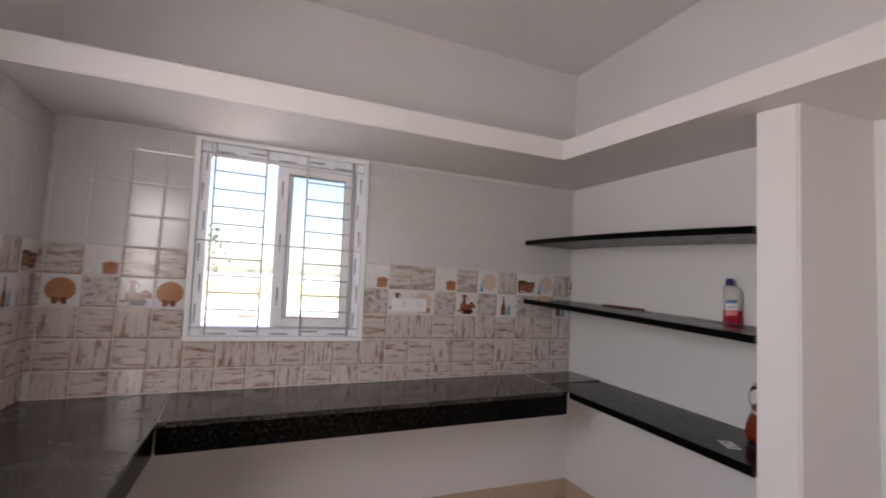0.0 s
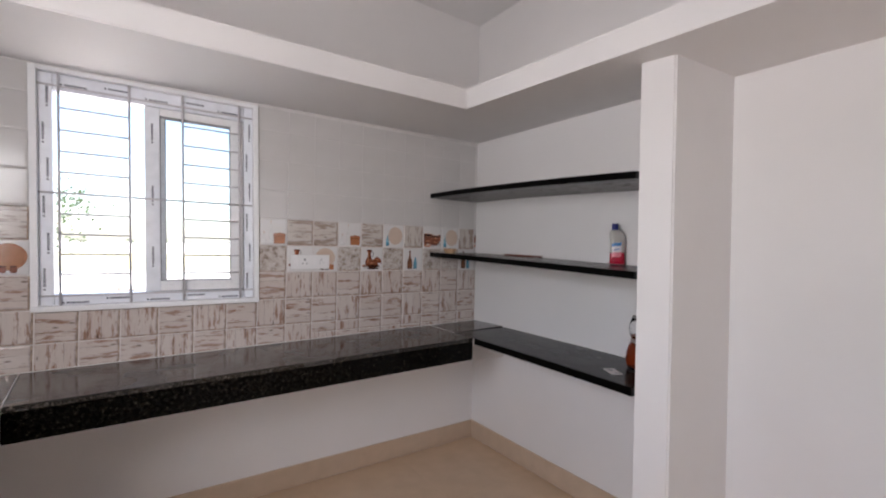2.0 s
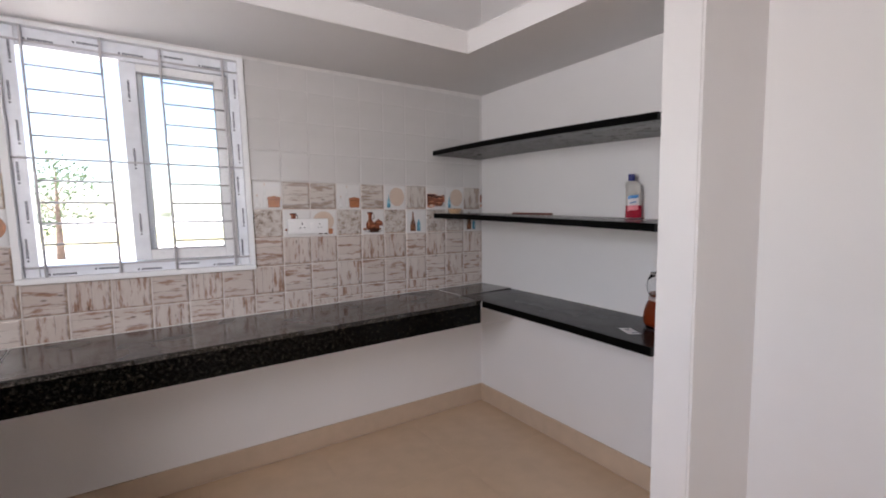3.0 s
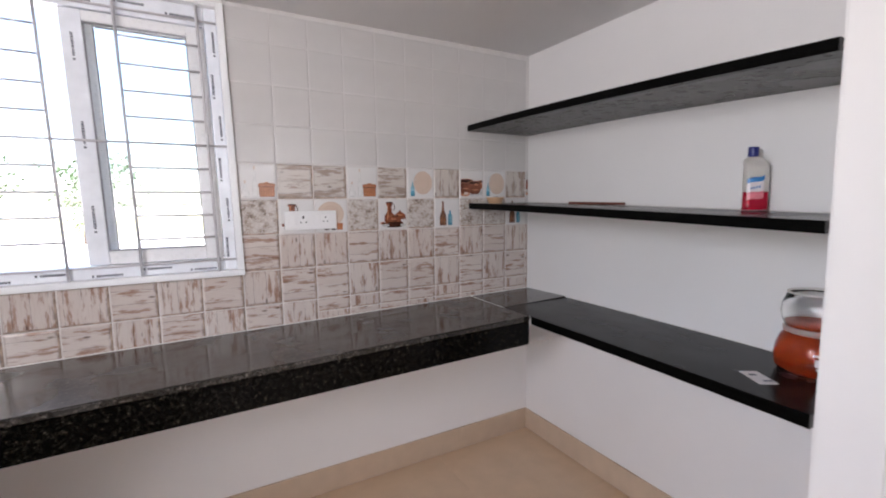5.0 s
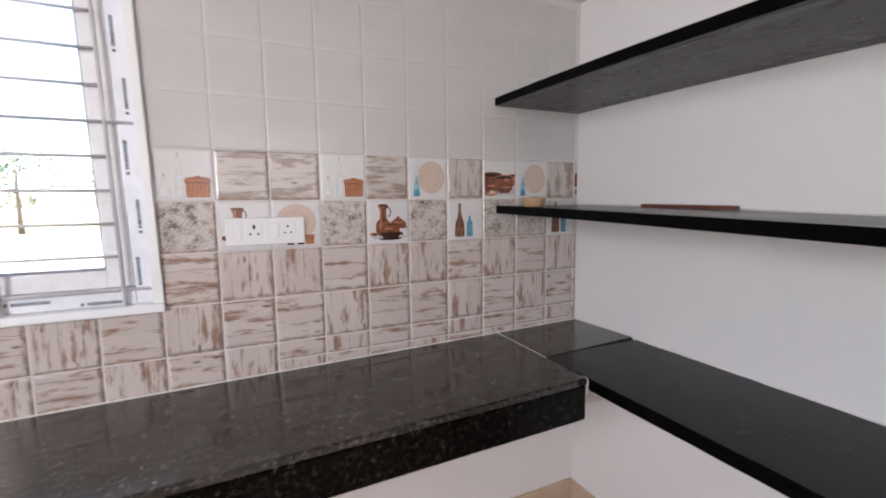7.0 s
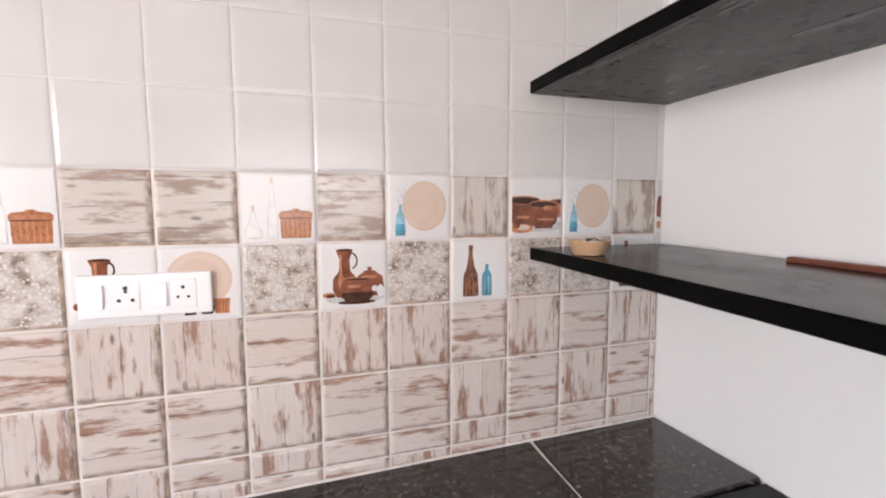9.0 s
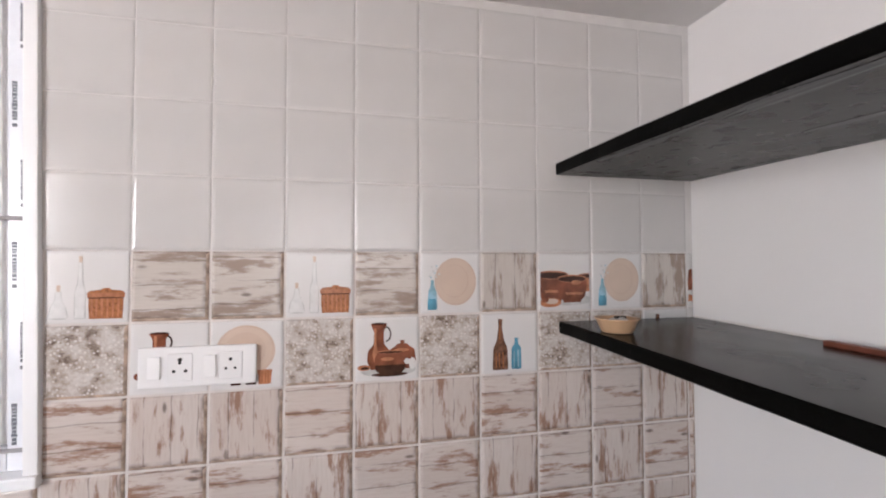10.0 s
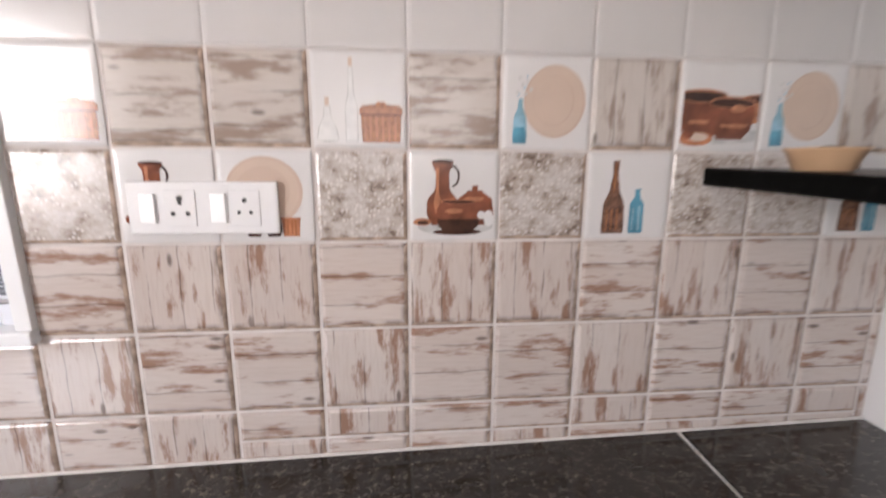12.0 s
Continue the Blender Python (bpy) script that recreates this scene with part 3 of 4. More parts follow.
def motif_basket(bm):
    ghost(bm, -0.36, [(0.10, -0.46), (0.125, -0.43), (0.11, -0.33), (0.045, -0.16), (0.038, -0.06)], 0.0)
    flat(bm, turned(-0.36, [(0.022, -0.06), (0.024, 0.03)]), 3)
    ghost(bm, -0.09, [(0.072, -0.46), (0.075, -0.1), (0.036, 0.10), (0.03, 0.36)], 0.0001)
    flat(bm, turned(-0.09, [(0.020, 0.36), (0.022, 0.45)]), 4, 0.0001)
    flat(bm, turned(0.24, [(0.212, -0.46), (0.222, -0.30), (0.222, -0.12)]), 2, 0.0003)
    for x, w in ((0.06, 0.012), (0.12, 0.010), (0.19, 0.014), (0.26, 0.010), (0.33, 0.013), (0.40, 0.012)):
        flat(bm, turned(x, [(w, -0.44), (w * 1.2, -0.15)]), 10, 0.0004)
    flat(bm, turned(0.24, [(0.228, -0.165), (0.236, -0.15)]), 1, 0.0005)
    flat(bm, turned(0.24, [(0.238, -0.15), (0.242, -0.09), (0.226, -0.075)]), 10, 0.0006)
    flat(bm, turned(0.24, [(0.226, -0.085), (0.21, -0.055), (0.06, -0.04), (0.045, -0.015)]), 2, 0.0008)


def motif_plate(bm):
    flat(bm, oval(0.09, 0.02, 0.37, 0.41), 3)
    flat(bm, oval(0.085, 0.025, 0.345, 0.385), 4, 0.0002)
    flat(bm, oval(0.075, 0.03, 0.25, 0.285), 3, 0.0003)
    flat(bm, oval(0.065, 0.035, 0.235, 0.27), 4, 0.0004)
    flat(bm, turned(-0.32, [(0.082, -0.46), (0.086, -0.36), (0.072, -0.16), (0.028, -0.04), (0.024, 0.05)]), 6, 0.0006)
    flat(bm, turned(-0.325, [(0.070, -0.455), (0.074, -0.36), (0.058, -0.27)]), 5, 0.0008)
    for x, z in ((-0.36, 0.12), (-0.30, 0.2), (-0.26, 0.1), (-0.33, 0.28), (-0.24, 0.24), (-0.20, 0.15)):
        flat(bm, oval(x, z, 0.022, 0.020, 8), 7, 0.0006)
    for x, z in ((-0.345, 0.09), (-0.275, 0.17), (-0.25, 0.29)):
        flat(bm, oval(x, z, 0.012, 0.014, 6), 6, 0.0007)


def motif_round(bm):
    flat(bm, oval(-0.02, 0.06, 0.43, 0.40), 3)
    flat(bm, oval(-0.025, 0.065, 0.395, 0.365), 4, 0.0002)
    flat(bm, oval(-0.03, 0.07, 0.30, 0.28), 3, 0.0003)
    for x in (-0.16, 0.06):
        flat(bm, turned(x, [(0.07, -0.46), (0.095, -0.36), (0.08, -0.26), (0.10, -0.24)]), 1, 0.0005)
    flat(bm, turned(0.26, [(0.09, -0.46), (0.10, -0.3), (0.11, -0.24)]), 10, 0.0005)
    for x in (0.22, 0.27, 0.31):
        flat(bm, turned(x, [(0.008, -0.44), (0.010, -0.26)]), 2, 0.0007)


def motif_clay_plate(bm):
    flat(bm, oval(0.0, 0.03, 0.43, 0.41), 11)
    flat(bm, oval(-0.005, 0.035, 0.395, 0.375), 10, 0.0002)
    flat(bm, oval(-0.01, 0.04, 0.375, 0.355), 11, 0.0003)
    for x, w in ((-0.13, 0.10), (0.12, 0.09)):
        flat(bm, turned(x, [(w * 0.7, -0.46), (w, -0.38), (w * 0.8, -0.29), (w, -0.26)]), 0, 0.0005)
        flat(bm, oval(x, -0.262, w * 0.95, 0.022, 14), 1, 0.0007)


def motif_bowls(bm):
    lim = lambda pts: [(max(-0.49, min(0.49, px)), pz) for px, pz in pts]
    flat(bm, lim(oval(0.0, -0.34, 0.62, 0.10, 30)), 7)
    for x, z, r, m, lift in ((0.46, 0.10, 0.20, 10, 0.0001), (-0.26, 0.12, 0.33, 0, 0.0002), (0.14, 0.05, 0.30, 0, 0.0005)):
        flat(bm, lim(turned(x, [(r * 0.55, z - r * 1.45), (r * 0.9, z - r * 1.0), (r, z - r * 0.35), (r * 0.96, z)])), m, lift)
        flat(bm, lim(turned(x + r * 0.15, [(r * 0.55, z - r * 0.98), (r * 0.62, z - r * 0.84)])), 10, lift + 0.0001)
        flat(bm, lim(oval(x, z, r, r * 0.24, 24)), 10, lift + 0.0002)
        flat(bm, lim(oval(x, z - 0.008, r * 0.93, r * 0.18, 24)), 1, lift + 0.0003)
    flat(bm, lim(oval(0.22, -0.02, 0.10, 0.045, 14)), 10, 0.0010)
    flat(bm, lim(oval(-0.30, -0.38, 0.22, 0.085, 20)), 10, 0.0010)
    flat(bm, lim(oval(-0.27, -0.36, 0.13, 0.05, 16)), 4, 0.0011)
    flat(bm, lim(oval(-0.40, -0.33, 0.07, 0.05, 12)), 0, 0.0012)


def motif_jug(bm):
    flat(bm, oval(0.02, -0.36, 0.46, 0.10, 24), 7)
    flat(bm, handle(-0.02, 0.24, 0.085, 0.024), 1, 0.0002)
    flat(bm, turned(-0.14, [(0.13, -0.34), (0.19, -0.2), (0.185, -0.06), (0.085, 0.10), (0.078, 0.26), (0.125, 0.40), (0.13, 0.42)]), 0, 0.0004)
    flat(bm, turned(-0.20, [(0.02, -0.20), (0.045, -0.08), (0.016, 0.1), (0.018, 0.34)]), 10, 0.0006)
    flat(bm, oval(-0.14, 0.412, 0.12, 0.022, 16), 1, 0.0007)
    flat(bm, turned(0.25, [(0.12, -0.34), (0.23, -0.22), (0.21, -0.04), (0.09, 0.07), (0.03, 0.08), (0.04, 0.13)]), 0, 0.0002)
    flat(bm, oval(0.24, -0.03, 0.12, 0.028, 14), 10, 0.0004)
    flat(bm, oval(0.42, -0.26, 0.06, 0.10, 12), 9, 0.0005)
    flat(bm, turned(0.05, [(0.16, -0.43), (0.25, -0.33), (0.26, -0.16), (0.22, -0.08), (0.235, -0.05)]), 0, 0.0007)
    flat(bm, turned(0.05, [(0.16, -0.43), (0.245, -0.34), (0.25, -0.27)]), 1, 0.0009)
    flat(bm, oval(0.05, -0.055, 0.225, 0.030, 18), 10, 0.0009)
    flat(bm, oval(0.05, -0.060, 0.20, 0.020, 18), 1, 0.0011)
    flat(bm, oval(0.0, -0.17, 0.11, 0.03, 14), 10, 0.0010)
    flat(bm, oval(0.04, -0.425, 0.30, 0.035, 20), 1, 0.0009)
    flat(bm, oval(0.33, -0.22, 0.05, 0.05, 12), 9, 0.0009)
    flat(bm, oval(-0.38, -0.30, 0.11, 0.045, 16), 10, 0.0005)
    flat(bm, oval(-0.37, -0.31, 0.07, 0.025, 14), 1, 0.0006)


def motif_jug_small(bm):
    flat(bm, handle(-0.03, 0.24, 0.07, 0.025), 1, 0.0002)
    flat(bm, turned(-0.14, [(0.15, -0.3), (0.19, -0.1), (0.085, 0.1), (0.09, 0.28), (0.135, 0.38)]), 0, 0.0004)
    flat(bm, turned(-0.19, [(0.014, 0.1), (0.02, 0.34)]), 10, 0.0006)
    flat(bm, oval(-0.14, 0.378, 0.125, 0.018, 14), 1, 0.0006)
    flat(bm, oval(-0.42, -0.25, 0.05, 0.05, 14), 0, 0.0004)


def motif_bottles(bm):
    flat(bm, turned(-0.18, [(0.135, -0.46), (0.145, -0.42), (0.135, -0.12), (0.06, 0.10), (0.034, 0.28), (0.04, 0.43)]), 8)
    for x in (-0.26, -0.20, -0.13):
        flat(bm, turned(x, [(0.008, -0.42), (0.010, -0.16)]), 2, 0.0003)
    flat(bm, turned(-0.19, [(0.008, 0.05), (0.007, 0.38)]), 2, 0.0003)
    flat(bm, turned(0.12, [(0.085, -0.46), (0.095, -0.42), (0.09, -0.10), (0.035, 0.0), (0.03, 0.06), (0.042, 0.09)]), 5)
    flat(bm, turned(0.155, [(0.013, -0.42), (0.016, -0.12)]), 6, 0.0003)
    flat(bm, turned(0.075, [(0.008, -0.42), (0.010, -0.14)]), 6, 0.0003)


MOTIF = {"b": motif_basket, "p": motif_plate, "r": motif_round, "c": motif_clay_plate, "o": motif_bowls, "j": motif_jug, "k": motif_jug_small, "t": motif_bottles}
motif_cache = {}
PLAIN = {"H": WOOD_H, "V": WOOD_V, "h": GREY_H, "v": GREY_V, "m": PEBBLE, "w": WHITE_TILE}


def lay(parent, code, a0, a1, z0, z1, west=False):
    ob = tile(parent, PLAIN.get(code, PRINT_TILE), a0, a1, z0, z1, west)
    if code in MOTIF and a1 - a0 > 0.1:
        if code not in motif_cache:
            bm = bmesh.new()
            MOTIF[code](bm)
            motif_cache[code] = mesh_of("printed_motif", bm, INKS)
        p = new("printed_motif", motif_cache[code])
        p.parent = ob
    return ob


# grout bed behind the tiles
bm = bmesh.new()
for x0, x1, z0, z1 in ((WEST, WX0 - 0.02, 0.80, LOFT), (WX1 - 0.02, EAST, 0.81, LOFT), (WX0 - 0.02, WX1 - 0.02, 0.80, WZ0)):
    box(bm, x0, x1, BED - 0.0018 if z1 < 1.2 else BED - 0.002, NORTH, z0, min(z1, 1.519))
    if z1 > 1.6:
        box(bm, x0, x1, BED - 0.0036, NORTH, 1.5195, z1, 1)
part("grout_bed", bm, [GROUT, GROUT_FINE], wall_north)
bm = bmesh.new()
box(bm, WEST, WEST + 0.0055, 1.098, NORTH - 0.0065, 0.79, LOFT)
part("grout_bed", bm, GROUT, wall_west)

# codes by row from the counter upwards; columns left to right from the north-west corner
PLAN_RIGHT = {"E": "HV", "D": "VHHVHHVHVH", "C": "HVVHVVHVHV", "B": "mkrmjmtmmt", "A": "bhhbhpvopv"}
PLAN_LEFT = {"E": "VHVH", "D": "HVHV", "C": "VHVH", "B": "cmjc", "A": "hbhh"}
PLAN_UNDER = {"E": "VHHVHV", "D": "HVVHVH"}
LAST = 2.088
BANDS = {"D": (ROWS[0], ROWS[1]), "C": (ROWS[1], ROWS[2]), "B": (ROWS[2], ROWS[3]), "A": (ROWS[3], ROWS[4])}
for band, (z0, z1) in BANDS.items():
    for k, code in enumerate(PLAN_RIGHT[band]):
        lay(wall_north, code, X0 + k * PITCH, min(X0 + (k + 1) * PITCH, LAST), z0, z1)
    for k, code in enumerate(PLAN_LEFT[band]):
        a0 = X0 + (k - 10) * PITCH
        a1 = a0 + PITCH
        if z1 > 1.08 and a1 > WX0 - 0.03:
            a1 = WX0 - 0.004 + lean((z0 + z1) / 2)
        lay(wall_north, code, a0, a1, z0, z1)
    if band in PLAN_UNDER:
        for k, code in enumerate(PLAN_UNDER[band]):
            a0 = X0 + (k - 6) * PITCH
            lay(wall_north, code, a0, a0 + PITCH, z0, min(z1, WZ0 - 0.002))
    lay(wall_north, "H", WEST + 0.006, X0 - 10 * PITCH, z0, z1)
# lowest row, cut along the counter
low = PLAN_LEFT["E"] + PLAN_UNDER["E"] + PLAN_RIGHT["E"]
for k, code in enumerate(low):
    a0 = X0 + (k - 10) * PITCH
    lay(wall_north, code, a0, a0 + PITCH, counter_top(a0 + 0.08, 2.6) - 0.004, ROWS[0])
for k, (c1, c2) in enumerate(zip("HVHHVHHV", "VHHVHVHH")):
    a0 = X0 + (k + 2) * PITCH
    lay(wall_north, c1, a0, min(a0 + PITCH, LAST), 0.866, ROWS[0])
    lay(wall_north, c2, a0, min(a0 + PITCH, LAST), counter_top(a0 + 0.08, 2.6) - 0.004, 0.866)
# slivers of cut tile in the north-east corner
for (z0, z1), code in zip(list(BANDS.values()) + [(counter_top(EAST, 2.6) - 0.004, ROWS[0])], "HVwwV"):
    tile(wall_north, PLAIN[code], LAST, EAST - 0.0005, z0, z1)
bm = bmesh.new()
flat(bm, [(-0.05, -0.2), (0.045, -0.2), (0.045, 0.22), (-0.03, 0.20), (-0.055, 0.0)], 0)
flat(bm, [(-0.05, -0.42), (0.045, -0.42), (0.045, -0.3), (-0.04, -0.28)], 10, 0.0002)
ob = part("printed_motif", bm, INKS, wall_north, "", pose((LAST + EAST) / 2, BED, (ROWS[3] + ROWS[4]) / 2))
# plain white rows above
TOPS = ROWS[4:] + [LOFT - 0.026]
for z0, z1 in zip(TOPS, TOPS[1:]):
    for k in range(10):
        lay(wall_north, "w", X0 + k * PITCH + (lean(z1) + 0.004 if k == 0 else 0), min(X0 + (k + 1) * PITCH, LAST), z0, z1)
    for k in range(4):
        a0 = X0 + (k - 10) * PITCH
        lay(wall_north, "w", a0, min(a0 + PITCH, WX0 - 0.004 + lean(z1)), z0, z1)
    lay(wall_north, "w", WEST + 0.006, X0 - 10 * PITCH, z0, z1)
# west wall, from the corner southwards
WEST_PLAN = {"D": "HVHVHHVHVV", "C": "VHVVHVHVVH", "B": "vtmjrmtvkm", "A": "ovphbhhbvo"}
for band, (z0, z1) in BANDS.items():
    for k, code in enumerate(WEST_PLAN[band]):
        a1 = 2.594 - k * PITCH
        lay(wall_west, code, a1 - PITCH, a1, z0, z1, True)
for k, code in enumerate("VHHVHVHHVH"):
    a1 = 2.594 - k * PITCH
    lay(wall_west, code, a1 - PITCH, a1, counter_top(WEST, a1 - 0.07) - 0.004, ROWS[0], True)
for z0, z1 in zip(TOPS, TOPS[1:]):
    for k in range(10):
        a1 = 2.594 - k * PITCH
        lay(wall_west, "w", a1 - PITCH, a1, z0, z1, True)

# floor tiles
bm = bmesh.new()
box(bm, 0, 0.5994, 0, 0.5994, -0.008, 0.0, bevel=0.0005)
floor_piece = mesh_of("floor_tile", bm, FLOOR)
for i in range(6):
    for j in range(7):
        ob = new("floor_tile", floor_piece)
        ob.parent = floor
        ob.matrix_basis = pose(EAST - 0.012 - 0.6 * (i + 1), NORTH - 0.012 - 0.6 * (j + 1), 0)

# window: sliding frame still in its protective film, open half to the west
window = empty("window_1", pose(0.14, 2.65, WZ0), "white sliding window in protective film behind an iron grille", "window", kind="structure")


def wpart(name, m, x0, x1, y0, y1, z0, z1, label="", bevel=0.004, parent=None):
    bm = bmesh.new()
    box(bm, x0 - 0.14, x1 - 0.14, y0 - 2.65, y1 - 2.65, z0 - WZ0, z1 - WZ0, bevel=bevel)
    for v in bm.verts:
        v.co.x += lean(v.co.z + WZ0)
    return part(name, bm, m, parent or window, label)


def print_bars(parent, x, y, z, length, upright, flip=1):
    """Unreadable lettering on the film: a small mark and a row of short bars."""
    bm = bmesh.new()
    rng = random.Random(round(x * 900 + z * 700))
    u = -length / 2
    first = True
    while u < length / 2:
        wd = 0.007 if first else rng.uniform(0.0035, 0.0075)
        hgt = 0.004 if first else rng.uniform(0.0036, 0.0048)
        u0, u1 = u, u + wd
        u = u1 + (0.007 if first else rng.uniform(0.0008, 0.002))
        first = False
        a = (x + u0, x + u1, z - hgt, z + hgt) if not upright else (x - hgt, x + hgt, z + u0 * flip, z + u1 * flip)
        x0, x1, z0, z1 = min(a[:2]), max(a[:2]), min(a[2:]), max(a[2:])
        box(bm, x0 - 0.14, x1 - 0.14, y - 0.0006 - 2.65, y + 0.0005 - 2.65, z0 - WZ0, z1 - WZ0)
    for v in bm.verts:
        v.co.x += lean(v.co.z + WZ0)
    return part("film_print", bm, INK, parent, "dark unreadable print on the film")


FX0, FX1, FZ0, FZ1 = WX0 + 0.022, WX1 - 0.022, WZ0 + 0.024, WZ1 - 0.018
IX0, IX1, IZ0, IZ1 = -0.232, 0.540, 1.135, 2.03
YF = 2.613
fr_l = wpart("frame_side", FILM, FX0, IX0, YF, 2.692, FZ0, FZ1, "white frame side in bluish film")
fr_r = wpart("frame_side", FILM, IX1, FX1, YF, 2.692, FZ0, FZ1, "white frame side in bluish film")
fr_t = wpart("frame_head", FILM, IX0 + 0.001, IX1 - 0.001, YF, 2.692, IZ1, FZ1, "white frame head in bluish film")
fr_b = wpart("frame_sill", FILM, IX0 + 0.001, IX1 - 0.001, YF, 2.692, FZ0, IZ0, "white frame sill in bluish film")
wpart("sill", PAINT, WX0 - 0.004, WX1 + 0.004, 2.578, YF + 0.02, WZ0, FZ0 - 0.001, "white painted window ledge")
wpart("surround", PAINT, WX0 - 0.004, FX0 - 0.001, 2.584, YF + 0.02, FZ0, WZ1, "white plaster strip round the frame", 0.002)
wpart("surround", PAINT, FX1 + 0.001, WX1 + 0.004, 2.584, YF + 0.02, FZ0, WZ1, "white plaster strip round the frame", 0.002)
wpart("surround", PAINT, FX0, FX1, 2.586, YF + 0.02, FZ1 + 0.001, WZ1, "white plaster strip round the frame", 0.002)
for k in range(6):
    print_bars(fr_l, -0.263 + 0.014 * (k % 2), YF, 1.20 + 0.16 * k, 0.09, True)
    print_bars(fr_r, 0.553 + 0.014 * (k % 2), YF, 1.17 + 0.16 * k, 0.09, True)
for k in range(5):
    print_bars(fr_b, -0.16 + 0.155 * k, YF, 1.098 + 0.014 * (k % 2), 0.09, False)
    print_bars(fr_t, -0.16 + 0.155 * k, YF, 2.058 + 0.016 * (k % 2), 0.09, False)


def sash(x0, x1, y0, y1, stile, film):
    ob = empty("sash", pose(0, 0, 0), "", "")
    ob.parent = window
    z0, z1 = IZ0 + 0.002, IZ1 - 0.002
    zb, zt = z0 + 0.048, z1 - 0.036
    st = wpart("stile", FILM if film else UPVC, x0, x0 + stile, y0, y1, z0, z1, "", 0.004, ob)
    wpart("stile", UPVC, x1 - stile, x1, y0, y1, z0, z1, "", 0.004, ob)
    wpart("rail", UPVC, x0 + stile, x1 - stile, y0, y1, z0, zb, "", 0.004, ob)
    wpart("rail", UPVC, x0 + stile, x1 - stile, y0, y1, zt, z1, "", 0.004, ob)
    ym = (y0 + y1) / 2
    g = 0.004
    a, b = x0 + stile, x1 - stile
    for q in ((a, a + g, zb, zt), (b - g, b, zb, zt), (a + g, b - g, zb, zb + g), (a + g, b - g, zt - g, zt)):
        wpart("gasket", GASKET, q[0], q[1], ym - 0.008, ym + 0.008, q[2], q[3], "grey rubber gasket", 0, ob)
    pane = wpart("pane", GLASS, a + g, b - g, ym - 0.0025, ym + 0.0025, zb + g, zt - g, "clear glass pane", 0, ob)
    pane.visible_shadow = False
    return ob, st


sash_a, st_a = sash(0.100, 0.538, 2.622, 2.648, 0.062, True)
for k in range(3):
    print_bars(window, 0.131, 2.622, 1.30 + 0.3 * k, 0.09, True)
sash_b, st_b = sash(0.130, 0.539, 2.660, 2.684, 0.055, False)

# iron grille in front of the frame
GX = (-0.210, 0.042, 0.258, 0.516)
grille = empty("window_grille", pose(0.14, 2.615, WZ0), "white-painted iron bar grille fixed inside the window", "grille")


def rod(name, p, q, r, parent, org, m, seg=8):
    bm = bmesh.new()
    p, q = (Vector(e) - Vector(org) + Vector((lean(e[2]), 0, 0)) for e in (p, q))
    d = q - p
    rot = d.to_track_quat("Z", "Y").to_matrix().to_4x4()
    ring = lambda o: [bm.verts.new(o + rot.to_3x3() @ Vector((r * math.cos(2 * math.pi * i / seg), r * math.sin(2 * math.pi * i / seg), 0))) for i in range(seg)]
    a, b = ring(p), ring(q)
    for i in range(seg):
        bm.faces.new((a[i], a[(i + 1) % seg], b[(i + 1) % seg], b[i])).smooth = True
    bm.faces.new(a[::-1])
    bm.faces.new(b)
    return part(name, bm, m, parent)


ORG = (0.14, 2.615, WZ0)
for x in GX:
    rod("upright_bar", (x, 2.601, WZ0 + 0.022), (x, 2.601, WZ1 - 0.001), 0.0052, grille, ORG, IRON)
for z in (1.130, 1.582, 2.048):
    rod("cross_bar", (WX0 + 0.001, 2.608, z), (WX1 - 0.001, 2.608, z), 0.0045, grille, ORG, IRON)
for a, b in ((GX[0], GX[1]), (GX[2], GX[3])):
    for z in (1.225, 1.313, 1.401, 1.491, 1.673, 1.764, 1.857, 1.953):
        rod("rung", (a, 2.601, z), (b, 2.601, z), 0.0042, grille, ORG, IRON)

# double socket on the tiles
plate = empty("socket_plate", pose(0.884, FACE - 0.0004, 1.280), "white plastic double socket and switch plate on tiles", "socket")
bm = bmesh.new()
box(bm, -0.112, 0.112, -0.011, 0.0, -0.041, 0.041, bevel=0.004)
part("cover", bm, SOCKET, plate)
for x in (-0.082, 0.022):
    bm = bmesh.new()
    vs = box(bm, x - 0.012, x + 0.012, -0.0155, -0.0105, -0.022, 0.022, bevel=0.001)
    for v in bm.verts:
        if v.co.y < -0.013 and v.co.x < x:
            v.co.y += 0.0035
    part("switch", bm, SOCKET, plate, "white rocker switch")
for cx, big in ((-0.034, 1.0), (0.062, 0.82)):
    bm = bmesh.new()
    box(bm, cx - 0.023, cx + 0.023, -0.0125, -0.0105, -0.028, 0.028, bevel=0.0015)
    s = part("socket_face", bm, SOCKET, plate)
    for dx, dz, r in ((0, 0.015, 0.0042), (-0.011, -0.008, 0.0034), (0.011, -0.008, 0.0034)):
        bm = bmesh.new()
        bmesh.ops.create_cone(bm, cap_ends=True, segments=14, radius1=r * big, radius2=r * big, depth=0.0014, matrix=pose(cx + dx * big, -0.0127, dz * big, 90))
        part("pin_hole", bm, HOLE, s, "dark pin hole")
    if big == 1.0:
        bm = bmesh.new()
        bmesh.ops.create_cone(bm, cap_ends=True, segments=14, radius1=0.003, radius2=0.003, depth=0.0014, matrix=pose(cx, -0.0127, 0.0085, 90))
        part("pin_hole", bm, HOLE, s, "dark pin hole")

